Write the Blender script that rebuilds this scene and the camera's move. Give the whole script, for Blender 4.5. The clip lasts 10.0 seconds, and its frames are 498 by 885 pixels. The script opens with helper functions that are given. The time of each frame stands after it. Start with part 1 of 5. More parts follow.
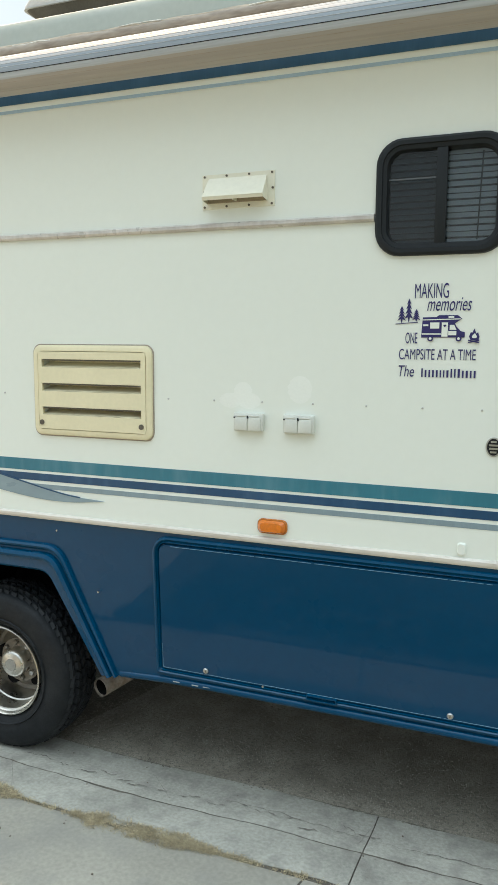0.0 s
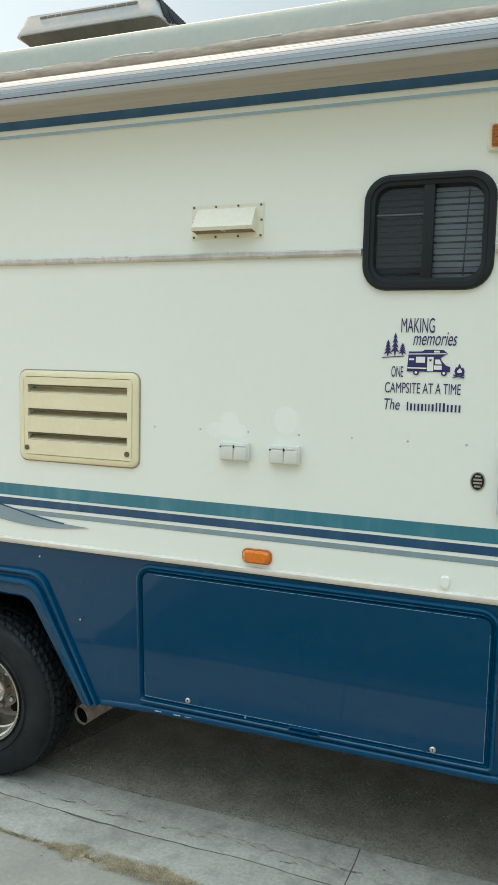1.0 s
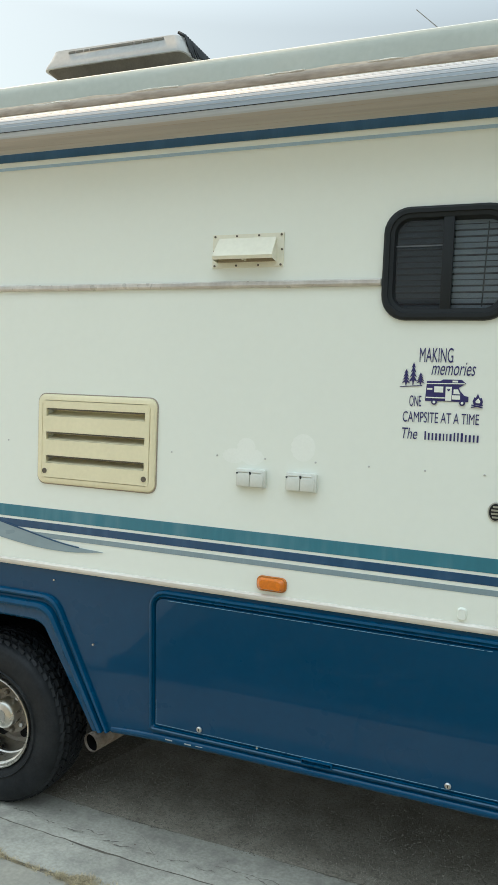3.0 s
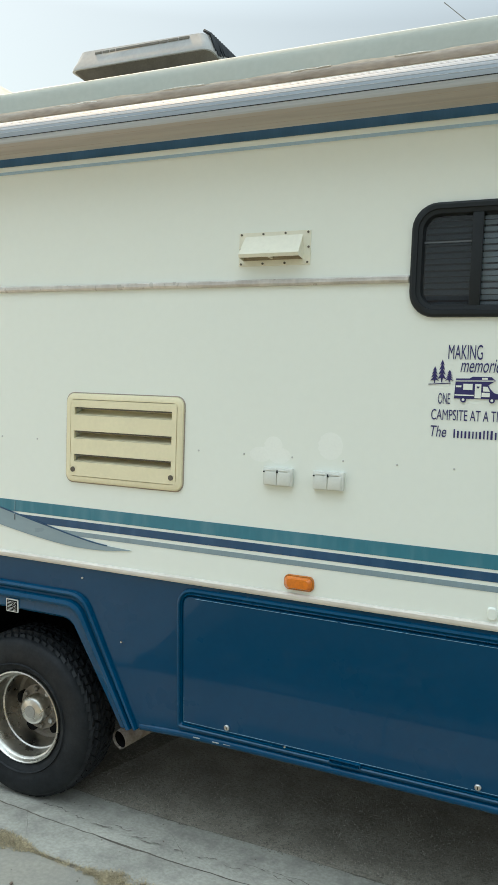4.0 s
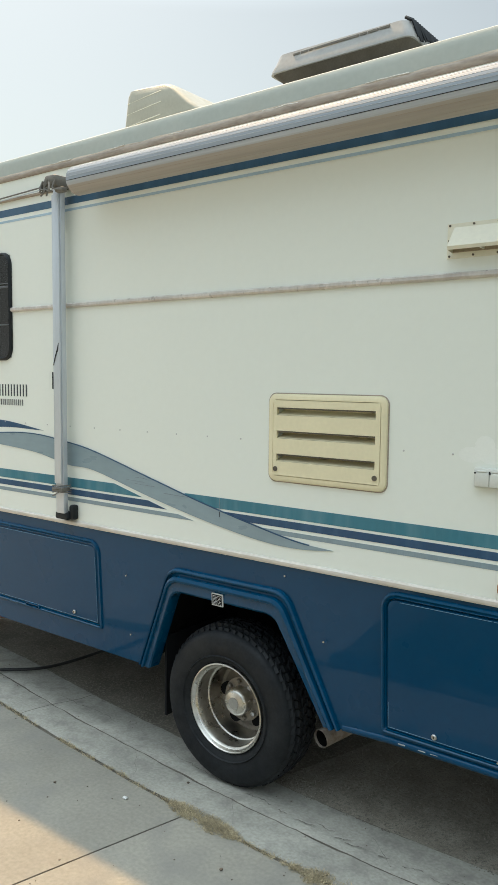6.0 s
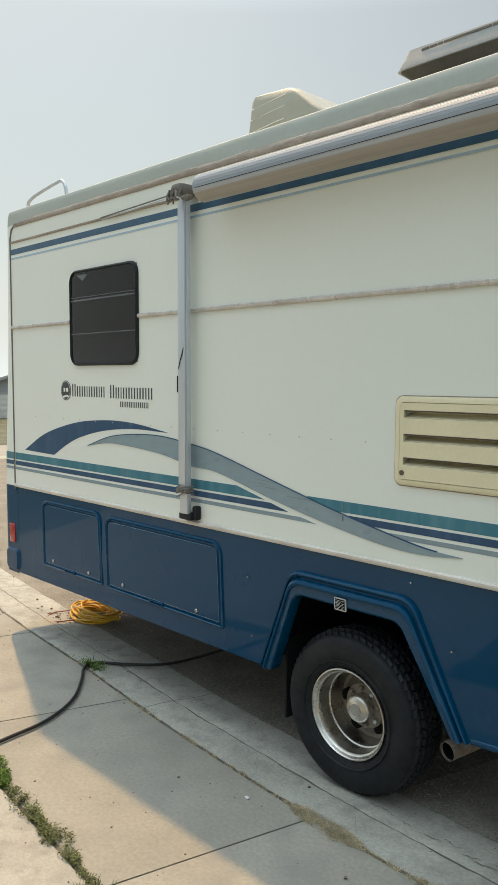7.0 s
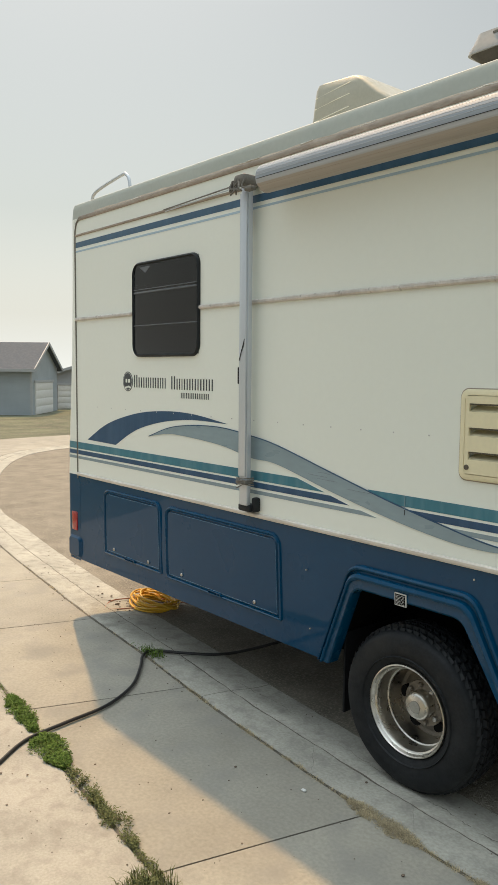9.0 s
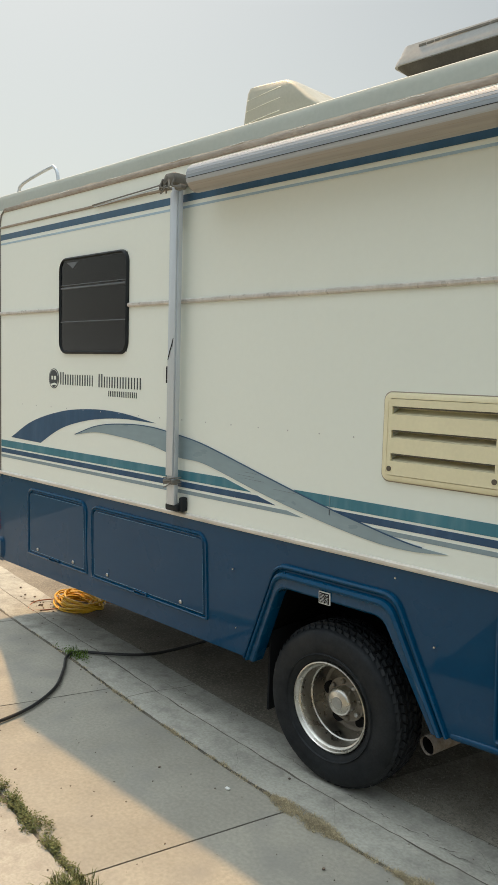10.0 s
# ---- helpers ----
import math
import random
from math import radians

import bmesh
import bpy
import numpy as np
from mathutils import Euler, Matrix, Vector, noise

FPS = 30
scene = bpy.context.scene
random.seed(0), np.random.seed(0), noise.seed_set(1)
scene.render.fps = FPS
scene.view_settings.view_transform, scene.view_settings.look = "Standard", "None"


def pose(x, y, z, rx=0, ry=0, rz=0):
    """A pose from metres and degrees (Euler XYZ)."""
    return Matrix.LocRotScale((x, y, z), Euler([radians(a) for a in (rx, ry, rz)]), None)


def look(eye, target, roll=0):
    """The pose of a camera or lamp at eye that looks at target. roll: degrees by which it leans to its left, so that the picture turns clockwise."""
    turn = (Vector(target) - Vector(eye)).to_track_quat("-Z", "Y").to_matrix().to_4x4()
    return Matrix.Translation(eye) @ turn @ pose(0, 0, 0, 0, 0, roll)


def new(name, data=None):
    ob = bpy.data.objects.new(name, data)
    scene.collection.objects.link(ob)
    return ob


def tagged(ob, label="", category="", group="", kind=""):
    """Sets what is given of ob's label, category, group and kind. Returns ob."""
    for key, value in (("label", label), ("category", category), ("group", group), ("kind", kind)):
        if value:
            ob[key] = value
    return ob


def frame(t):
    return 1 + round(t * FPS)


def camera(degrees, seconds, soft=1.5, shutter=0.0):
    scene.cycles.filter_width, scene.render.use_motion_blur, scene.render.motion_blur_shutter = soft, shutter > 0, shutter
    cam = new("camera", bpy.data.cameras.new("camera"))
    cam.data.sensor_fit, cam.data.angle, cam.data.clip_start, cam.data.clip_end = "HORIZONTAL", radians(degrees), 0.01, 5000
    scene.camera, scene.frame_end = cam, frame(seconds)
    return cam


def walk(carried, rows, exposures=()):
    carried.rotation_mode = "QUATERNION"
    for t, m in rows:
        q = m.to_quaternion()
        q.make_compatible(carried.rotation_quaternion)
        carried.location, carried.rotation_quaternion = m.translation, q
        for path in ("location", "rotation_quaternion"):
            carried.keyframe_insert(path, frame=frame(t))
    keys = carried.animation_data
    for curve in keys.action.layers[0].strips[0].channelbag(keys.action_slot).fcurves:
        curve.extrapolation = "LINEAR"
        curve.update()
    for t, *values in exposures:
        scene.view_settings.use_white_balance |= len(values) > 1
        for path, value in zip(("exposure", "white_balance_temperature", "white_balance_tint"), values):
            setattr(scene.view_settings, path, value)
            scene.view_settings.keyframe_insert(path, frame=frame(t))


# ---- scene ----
cam = camera(36.6, 10.0, soft=1.1)
# seconds, eye, point looked at, roll
PATH = [
    (0, (2.273, -2.592, 1.874), (1.536, -0.751, 1.615), 0.4),
    (0.5, (2.272, -2.581, 1.898), (1.551, -0.732, 1.649), 0.8),
    (1, (2.27, -2.589, 1.925), (1.566, -0.729, 1.708), 1.3),
    (1.5, (2.272, -2.588, 1.923), (1.567, -0.726, 1.739), 1.7),
    (2, (2.271, -2.596, 1.92), (1.556, -0.735, 1.762), 2.0),
    (2.5, (2.265, -2.599, 1.914), (1.536, -0.742, 1.774), 2.2),
    (4, (2.254, -2.595, 1.918), (1.45, -0.77, 1.769), 1.9),
    (4.5, (2.249, -2.599, 1.919), (1.37, -0.809, 1.766), 1.7),
    (5, (2.227, -2.599, 1.916), (1.25, -0.861, 1.759), 1.4),
    (5.5, (2.191, -2.61, 1.919), (1.105, -0.939, 1.757), 1.0),
    (6, (2.155, -2.614, 1.932), (0.946, -1.03, 1.76), 0.6),
    (6.2, (2.137, -2.621, 1.935), (0.884, -1.071, 1.759), 0.6),
    (7.5, (2.091, -2.666, 1.932), (0.591, -1.353, 1.772), 0.0),
    (8, (2.099, -2.671, 1.935), (0.567, -1.397, 1.768), 0.1),
    (8.5, (2.088, -2.672, 1.928), (0.55, -1.406, 1.752), 0.3),
    (9, (2.077, -2.657, 1.93), (0.553, -1.376, 1.741), 0.5),
    (9.5, (2.083, -2.653, 1.93), (0.602, -1.324, 1.739), 1.0),
    (10, (2.09, -2.658, 1.935), (0.693, -1.239, 1.747), 1.6),
]
walk(cam, [(t, look(eye, target, roll)) for t, eye, target, roll in PATH],
     [(0, 0.88, 5740, 2), (1.5, 0.82, 5700, 1), (4.5, 0.78, 5700, 1), (5.5, 0.70, 5740, 2), (6.2, 0.55, 5760, 3), (7.4, 0.25, 5760, 3), (8.5, 0.26, 6020, 5), (9.2, 0.28, 6020, 5), (10, 0.36, 6020, 5)])

# ---- sky and sun: smoky overcast with a weak warm sun from behind the vehicle ----
SUN_FROM = Vector((-1.68, 0.735, 3.08)).normalized()
world = bpy.data.worlds.new("world")
scene.world = world
world.use_nodes = True
wn, wl = world.node_tree.nodes, world.node_tree.links
wn.clear()
w_out = wn.new("ShaderNodeOutputWorld")
w_sky = wn.new("ShaderNodeTexSky")
w_sky.sky_type = "NISHITA"
w_sky.sun_disc = False
w_sky.sun_elevation = math.asin(SUN_FROM.z)
w_sky.sun_rotation = math.atan2(SUN_FROM.x, SUN_FROM.y)
w_sky.dust_density = 8.0
w_bg1 = wn.new("ShaderNodeBackground")
w_bg1.inputs["Strength"].default_value = 0.035
wl.new(w_sky.outputs[0], w_bg1.inputs["Color"])
w_tc = wn.new("ShaderNodeTexCoord")
w_sep = wn.new("ShaderNodeSeparateXYZ")
wl.new(w_tc.outputs["Generated"], w_sep.inputs[0])
w_ramp = wn.new("ShaderNodeValToRGB")
w_ramp.color_ramp.elements[0].position, w_ramp.color_ramp.elements[0].color = 0.0, (0.66, 0.62, 0.55, 1)
w_ramp.color_ramp.elements[1].position, w_ramp.color_ramp.elements[1].color = 1.0, (1.53, 1.58, 1.56, 1)
for pos, col in ((0.07, (0.50, 0.465, 0.40, 1)), (0.2, (0.335, 0.325, 0.275, 1)), (0.42, (0.242, 0.236, 0.205, 1))):
    e = w_ramp.color_ramp.elements.new(pos)
    e.color = col
wl.new(w_sep.outputs["Z"], w_ramp.inputs[0])
w_bg2 = wn.new("ShaderNodeBackground")
w_bg2.inputs["Strength"].default_value = 1.0
# the smoke glows towards the sun
w_dot = wn.new("ShaderNodeVectorMath")
w_dot.operation = "DOT_PRODUCT"
wl.new(w_tc.outputs["Generated"], w_dot.inputs[0])
w_dot.inputs[1].default_value = Vector((-0.92, 0.32, 0.22)).normalized()
w_glow = wn.new("ShaderNodeMapRange")
w_glow.interpolation_type = "SMOOTHSTEP"
for i_, v_ in zip((1, 2, 3, 4), (0.50, 0.95, 0.96, 1.22)):
    w_glow.inputs[i_].default_value = v_
wl.new(w_dot.outputs["Value"], w_glow.inputs[0])
wl.new(w_glow.outputs[0], w_bg2.inputs["Strength"])
wl.new(w_ramp.outputs[0], w_bg2.inputs["Color"])
w_add = wn.new("ShaderNodeAddShader")
wl.new(w_bg1.outputs[0], w_add.inputs[0])
wl.new(w_bg2.outputs[0], w_add.inputs[1])
wl.new(w_add.outputs[0], w_out.inputs[0])

sun_data = bpy.data.lights.new("sun", "SUN")
sun_data.energy, sun_data.angle, sun_data.color = 2.95, radians(1.0), (1.0, 0.575, 0.235)
sun = new("sun", sun_data)
sun.matrix_world = look(SUN_FROM * 30, (0, 0, 0))


# ---- materials ----
def material(name, color, rough=0.5, metal=0.0, var=0.08, scale=6.0, fine=120.0, bump=0.0, bump_scale=200.0, coat=0.0,
             stain=None, stain_amount=0.0, stain_scale=3.0, stretch=(1, 1, 1), spec=0.5, island=0.0, piece=0.0):
    """A surface with broad and fine variation, an optional stain colour and fine relief."""
    m = bpy.data.materials.new(name)
    m.use_nodes = True
    n, l = m.node_tree.nodes, m.node_tree.links
    b = n["Principled BSDF"]
    b.inputs["Roughness"].default_value = rough
    b.inputs["Metallic"].default_value = metal
    b.inputs["Specular IOR Level"].default_value = spec
    b.inputs["Coat Weight"].default_value = coat
    b.inputs["Coat Roughness"].default_value = 0.04
    tc = n.new("ShaderNodeTexCoord")
    mp = n.new("ShaderNodeMapping")
    mp.inputs["Scale"].default_value = stretch
    l.new(tc.outputs["Object"], mp.inputs[0])

    def noise_node(s, detail=4):
        t = n.new("ShaderNodeTexNoise")
        t.inputs["Scale"].default_value = s
        t.inputs["Detail"].default_value = detail
        l.new(mp.outputs[0], t.inputs["Vector"])
        return t

    def mix(kind, fac, a, b2):
        x = n.new("ShaderNodeMix")
        x.data_type, x.blend_type = "RGBA", kind
        for sock, val in ((x.inputs[0], fac), (x.inputs[6], a), (x.inputs[7], b2)):
            if isinstance(val, (int, float)):
                sock.default_value = val
            elif isinstance(val, tuple):
                sock.default_value = (*val[:3], 1)
            else:
                l.new(val, sock)
        return x.outputs[2]

    def ramp(src, lo, hi, a, b2):
        r = n.new("ShaderNodeMapRange")
        l.new(src, r.inputs[0])
        for i, v in zip((1, 2, 3, 4), (lo, hi, a, b2)):
            r.inputs[i].default_value = v
        return r.outputs[0]

    broad = ramp(noise_node(scale).outputs["Fac"], 0.3, 0.7, 1 - var, 1 + var)
    tiny = ramp(noise_node(fine, 2).outputs["Fac"], 0.3, 0.7, 1 - var * 0.8, 1 + var * 0.8)
    mul = n.new("ShaderNodeMath")
    mul.operation = "MULTIPLY"
    l.new(broad, mul.inputs[0])
    l.new(tiny, mul.inputs[1])
    last = mul.outputs[0]
    if island or piece:
        src = n.new("ShaderNodeNewGeometry").outputs["Random Per Island"] if island else n.new("ShaderNodeObjectInfo").outputs["Random"]
        amount = island or piece
        m2 = n.new("ShaderNodeMath")
        m2.operation = "MULTIPLY"
        l.new(last, m2.inputs[0])
        l.new(ramp(src, 0, 1, 1 - amount, 1 + amount), m2.inputs[1])
        last = m2.outputs[0]
    val = n.new("ShaderNodeVectorMath")
    val.operation = "SCALE"
    val.inputs[0].default_value = color[:3]
    l.new(last, val.inputs["Scale"])
    col = val.outputs[0]
    if stain:
        fac = ramp(noise_node(stain_scale, 6).outputs["Fac"], 0.48, 0.72, 0.0, stain_amount)
        col = mix("MIX", fac, col, stain)
    l.new(col, b.inputs["Base Color"])
    rr = ramp(noise_node(scale * 2.3).outputs["Fac"], 0.3, 0.7, max(0.02, rough * 0.8), min(1, rough * 1.2))
    l.new(rr, b.inputs["Roughness"])
    if bump:
        bp = n.new("ShaderNodeBump")
        bp.inputs["Strength"].default_value = min(1.0, bump)
        bp.inputs["Distance"].default_value = 0.004
        l.new(noise_node(bump_scale, 5).outputs["Fac"], bp.inputs["Height"])
        l.new(bp.outputs[0], b.inputs["Normal"])
    return m


M_WALL = material("cream_gelcoat", (0.825, 0.85, 0.785), 0.35, var=0.008, scale=0.8, fine=30, spec=0.35)
M_ROOF = material("roof_gelcoat", (0.41, 0.44, 0.40), 0.5, var=0.04, scale=2, fine=40, stain=(0.50, 0.46, 0.38), stain_amount=0.2)
M_BLUE = material("blue_paint", (0.002, 0.048, 0.116), 0.3, var=0.05, scale=1.5, fine=40, coat=0.36, bump=0.2, bump_scale=3.0, spec=0.12)
M_BLUEFLARE = material("blue_flare", (0.0022, 0.054, 0.128), 0.26, var=0.08, scale=4, fine=60, coat=0.42, spec=0.15)
M_TEAL = material("teal_vinyl", (0.043, 0.180, 0.245), 0.35, var=0.05, scale=1.3, fine=12, stretch=(5, 1, 1), stain=(0.22, 0.36, 0.42), stain_amount=0.3, stain_scale=2.5)
M_NAVY = material("navy_vinyl", (0.016, 0.066, 0.150), 0.35, var=0.06, scale=1.3, fine=12, stretch=(5, 1, 1), stain=(0.11, 0.19, 0.31), stain_amount=0.25, stain_scale=2.5)
M_GREYV = material("grey_blue_vinyl", (0.24, 0.31, 0.35), 0.35, var=0.06, scale=3, fine=25, stretch=(6, 1, 1))
M_SWOOSH = material("slate_blue_vinyl", (0.25, 0.325, 0.365), 0.32, var=0.05, scale=1.8, fine=14, stretch=(1, 1, 3))
M_TOPBLUE = material("upper_stripe_vinyl", (0.042, 0.105, 0.185), 0.35, var=0.06, scale=3, fine=25, stretch=(6, 1, 1), stain=(0.12, 0.2, 0.3), stain_amount=0.14)
M_LTBLUE = material("pale_blue_vinyl", (0.40, 0.53, 0.64), 0.4, var=0.06)
M_MOULD = material("cream_moulding", (0.66, 0.61, 0.54), 0.35, var=0.08, scale=5, fine=30, stretch=(0.6, 1, 1), stain=(0.78, 0.76, 0.72), stain_amount=0.7, stain_scale=6)
M_GUTTER = material("weathered_gutter", (0.34, 0.285, 0.23), 0.6, var=0.18, scale=5, fine=30, stretch=(1, 1, 4), stain=(0.46, 0.41, 0.35), stain_amount=0.7, stain_scale=6)
M_BELT = material("belt_moulding", (0.60, 0.57, 0.54), 0.32, 0.2, var=0.1, scale=8, fine=40, stretch=(1.5, 1, 1), stain=(0.40, 0.36, 0.34), stain_amount=0.7, stain_scale=6)
M_BEIGE = material("beige_plastic", (0.80, 0.73, 0.50), 0.42, var=0.03, scale=5, fine=60)
M_IVORY = material("ivory_plastic", (0.80, 0.78, 0.65), 0.42, var=0.03, scale=5, fine=60)
M_HOODSHADE = material("brown_vent_shade", (0.34, 0.29, 0.21), 0.7, var=0.1)
M_DARKSLOT = material("dark_slot", (0.12, 0.10, 0.075), 0.8, var=0.15)
M_OUTLET = material("grey_white_plastic", (0.68, 0.69, 0.64), 0.4, var=0.03)
M_BLACK = material("black_rubber", (0.010, 0.011, 0.013), 0.7, spec=0.2, var=0.1, bump=0.05, bump_scale=300)
M_BLACKPL = material("black_plastic", (0.016, 0.019, 0.022), 0.5, var=0.1, spec=0.25)
M_RAIL = material("grey_sash", (0.12, 0.13, 0.145), 0.4, var=0.08)
M_TYRE = material("tyre_rubber", (0.0115, 0.0135, 0.016), 0.62, var=0.25, scale=8, fine=90, bump=0.2, bump_scale=160, stain=(0.034, 0.036, 0.037), stain_amount=0.35, stain_scale=7, spec=0.3)
M_CHROME = material("polished_steel", (0.68, 0.66, 0.61), 0.3, 1.0, var=0.08, scale=9, fine=70, stain=(0.25, 0.2, 0.15), stain_amount=0.35, stain_scale=18)
M_DISC = material("dusty_steel_disc", (0.23, 0.205, 0.17), 0.5, 0.4, var=0.14, scale=12, fine=80)
M_CAPDISC = material("pale_cap_disc", (0.36, 0.35, 0.32), 0.5, 0.2, var=0.08, scale=30)
M_PIPE = material("rusty_exhaust", (0.42, 0.36, 0.30), 0.6, 0.5, var=0.2, scale=14, fine=90, stain=(0.2, 0.11, 0.06), stain_amount=0.6, stain_scale=16)
M_STEEL = material("plain_steel", (0.55, 0.55, 0.54), 0.35, 1.0, var=0.08)
M_ALU = material("aluminium_arm", (0.57, 0.61, 0.66), 0.42, 0.35, var=0.05, scale=3, fine=60, stretch=(8, 8, 0.6))
M_AWNING = material("awning_cover", (0.33, 0.375, 0.43), 0.55, 0.0, spec=0.25, var=0.10, scale=2, fine=14, stretch=(0.1, 9, 9), stain=(0.42, 0.40, 0.38), stain_amount=0.35, stain_scale=5)
M_COVERLIP = material("cover_lip", (0.42, 0.44, 0.47), 0.5, 0.0, var=0.12, scale=2, fine=14, stretch=(0.1, 9, 9))
M_FABRIC = material("awning_fabric", (0.37, 0.34, 0.31), 0.42, var=0.10, scale=0.6, fine=9, stretch=(0.12, 9, 9), stain=(0.55, 0.5, 0.45), stain_amount=0.3, stain_scale=2.0)
M_SCRAPE = material("scraped_metal", (0.62, 0.64, 0.66), 0.4, 0.6, var=0.1)
# near-black underbody and print; behind blinds and in hand holes it paints shade
M_NEARBLACK = material("near_black", (0.006, 0.006, 0.006), 0.9, var=0.25, spec=0.1)
M_AMBER = material("amber_lens", (0.68, 0.175, 0.003), 0.18, var=0.1, scale=40, coat=0.6)
M_AMBERD = material("brown_amber_lens", (0.40, 0.13, 0.012), 0.25, var=0.15, scale=60)
M_RED = material("red_lens", (0.34, 0.014, 0.016), 0.2, var=0.1, coat=0.5)
M_INK = material("indigo_decal", (0.030, 0.025, 0.13), 0.4, var=0.05)
M_LOGO = material("charcoal_decal", (0.045, 0.052, 0.06), 0.4, var=0.08)
M_LABEL = material("white_label", (0.7, 0.7, 0.68), 0.5, var=0.04)
M_RESIDUE = material("pale_residue", (0.865, 0.885, 0.83), 0.4, var=0.02)
M_ACGREY = material("grey_ac_shroud", (0.30, 0.305, 0.30), 0.5, var=0.08, scale=4, fine=50, stain=(0.38, 0.38, 0.37), stain_amount=0.4)
M_ACDARK = material("dark_ac_base", (0.17, 0.16, 0.14), 0.7, var=0.12)
M_ACBASE = material("brown_ac_underside", (0.085, 0.078, 0.066), 0.8, var=0.12)
M_COVER = material("beige_vinyl_cover", (0.41, 0.395, 0.315), 0.5, var=0.05, scale=5, fine=60)
M_BLIND = material("pale_blind", (0.47, 0.51, 0.54), 0.5, var=0.04)
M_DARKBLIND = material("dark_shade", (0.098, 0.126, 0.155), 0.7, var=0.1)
M_CORD = material("black_cord", (0.014, 0.014, 0.015), 0.5, var=0.15)
M_YELLOW = material("yellow_cord", (0.72, 0.42, 0.02), 0.45, var=0.08, scale=30)
M_ORANGE = material("brown_orange_cord", (0.35, 0.13, 0.06), 0.5, var=0.1)
M_CONC = material("pavement_concrete", (0.312, 0.295, 0.248), 0.85, var=0.12, scale=1.6, fine=60, bump=0.25, bump_scale=160, stain=(0.235, 0.23, 0.21), stain_amount=0.6, stain_scale=4.5, piece=0.05)
M_GUTC = material("gutter_concrete", (0.37, 0.36, 0.312), 0.88, var=0.17, scale=2.8, fine=70, bump=0.45, bump_scale=130, stain=(0.19, 0.18, 0.16), stain_amount=0.6, stain_scale=11)
M_DRIVE = material("driveway_concrete", (0.35, 0.333, 0.288), 0.88, var=0.13, scale=2.4, fine=90, bump=0.35, bump_scale=170, stain=(0.22, 0.2, 0.17), stain_amount=0.55, stain_scale=14)
M_ASPH = material("worn_asphalt", (0.20, 0.182, 0.150), 0.95, spec=0.15, var=0.2, scale=3.0, fine=190, bump=0.8, bump_scale=150, stain=(0.36, 0.325, 0.265), stain_amount=0.85, stain_scale=70)
# sandy edge dust, its tone lifted to brighten shaded road under the vehicle
M_DUSTLIFT = material("lightened_sandy_dust", (0.31, 0.282, 0.228), 0.95, var=0.22, scale=7, fine=170, bump=0.8, bump_scale=170, stain=(0.15, 0.136, 0.112), stain_amount=0.8, stain_scale=75)
M_LAWN = material("dry_lawn", (0.098, 0.106, 0.060), 0.95, var=0.4, scale=0.7, fine=9, bump=0.8, bump_scale=60, stain=(0.17, 0.152, 0.112), stain_amount=0.85, stain_scale=1.6)
M_SOIL = material("dry_soil", (0.12, 0.106, 0.085), 0.95, var=0.25, scale=9, fine=120, bump=0.6, bump_scale=120)
M_CRACK = material("crack_dirt", (0.175, 0.16, 0.138), 0.95, var=0.3, scale=30)
M_GREEN = material("green_weed", (0.095, 0.150, 0.026), 0.7, spec=0.2, var=0.2, scale=20, island=0.45)
M_OLIVE = material("olive_weed", (0.118, 0.130, 0.054), 0.8, spec=0.15, var=0.2, scale=20, island=0.4)
M_STRAW = material("dry_weed", (0.40, 0.335, 0.21), 0.8, var=0.2, scale=20, island=0.4)
M_PEBBLE = material("dark_pebble", (0.12, 0.09, 0.065), 0.85, var=0.2, island=0.5)
M_GRAVEL = material("pale_gravel", (0.27, 0.25, 0.21), 0.9, var=0.2, spec=0.1, island=0.35)
M_SIDING = material("grey_blue_siding", (0.35, 0.39, 0.42), 0.7, var=0.06, scale=0.8)
M_SIDINGB = material("pale_grey_siding", (0.36, 0.375, 0.39), 0.7, var=0.05, scale=0.8)
M_EDGEGLINT = material("worn_blue_edge_glint", (0.16, 0.30, 0.42), 0.4, var=0.2, scale=20)
M_CAULK = material("old_caulk", (0.70, 0.67, 0.60), 0.6, var=0.1, scale=20)
M_STAIN = material("brown_roof_stain", (0.50, 0.42, 0.325), 0.65, var=0.2, scale=6, fine=40, stretch=(0.7, 1, 3), stain=(0.36, 0.29, 0.21), stain_amount=0.6, stain_scale=9)
M_SHINGLE = material("grey_shingle", (0.078, 0.093, 0.116), 0.9, var=0.03, scale=4, fine=20)
M_HTRIM = material("pale_house_trim", (0.40, 0.41, 0.42), 0.6, var=0.04)
M_HOUSEB = material("tan_siding", (0.34, 0.31, 0.27), 0.75, var=0.05, scale=0.7)


def glass_material(name, through_color):
    m = bpy.data.materials.new(name)
    m.use_nodes = True
    n, l = m.node_tree.nodes, m.node_tree.links
    n.clear()
    o = n.new("ShaderNodeOutputMaterial")
    tr = n.new("ShaderNodeBsdfTransparent")
    tr.inputs[0].default_value = through_color
    gl = n.new("ShaderNodeBsdfGlossy")
    gl.inputs["Roughness"].default_value = 0.02
    gl.inputs["Color"].default_value = (0.9, 0.9, 0.9, 1)
    fr = n.new("ShaderNodeFresnel")
    fr.inputs[0].default_value = 1.45
    mx = n.new("ShaderNodeMixShader")
    l.new(fr.outputs[0], mx.inputs[0])
    l.new(tr.outputs[0], mx.inputs[1])
    l.new(gl.outputs[0], mx.inputs[2])
    l.new(mx.outputs[0], o.inputs[0])
    return m


M_GLASS = glass_material("tinted_glass", (0.50, 0.53, 0.56, 1))
M_CLEAR = glass_material("clear_glass", (0.80, 0.83, 0.85, 1))


# ---- mesh helpers ----
from mathutils import geometry


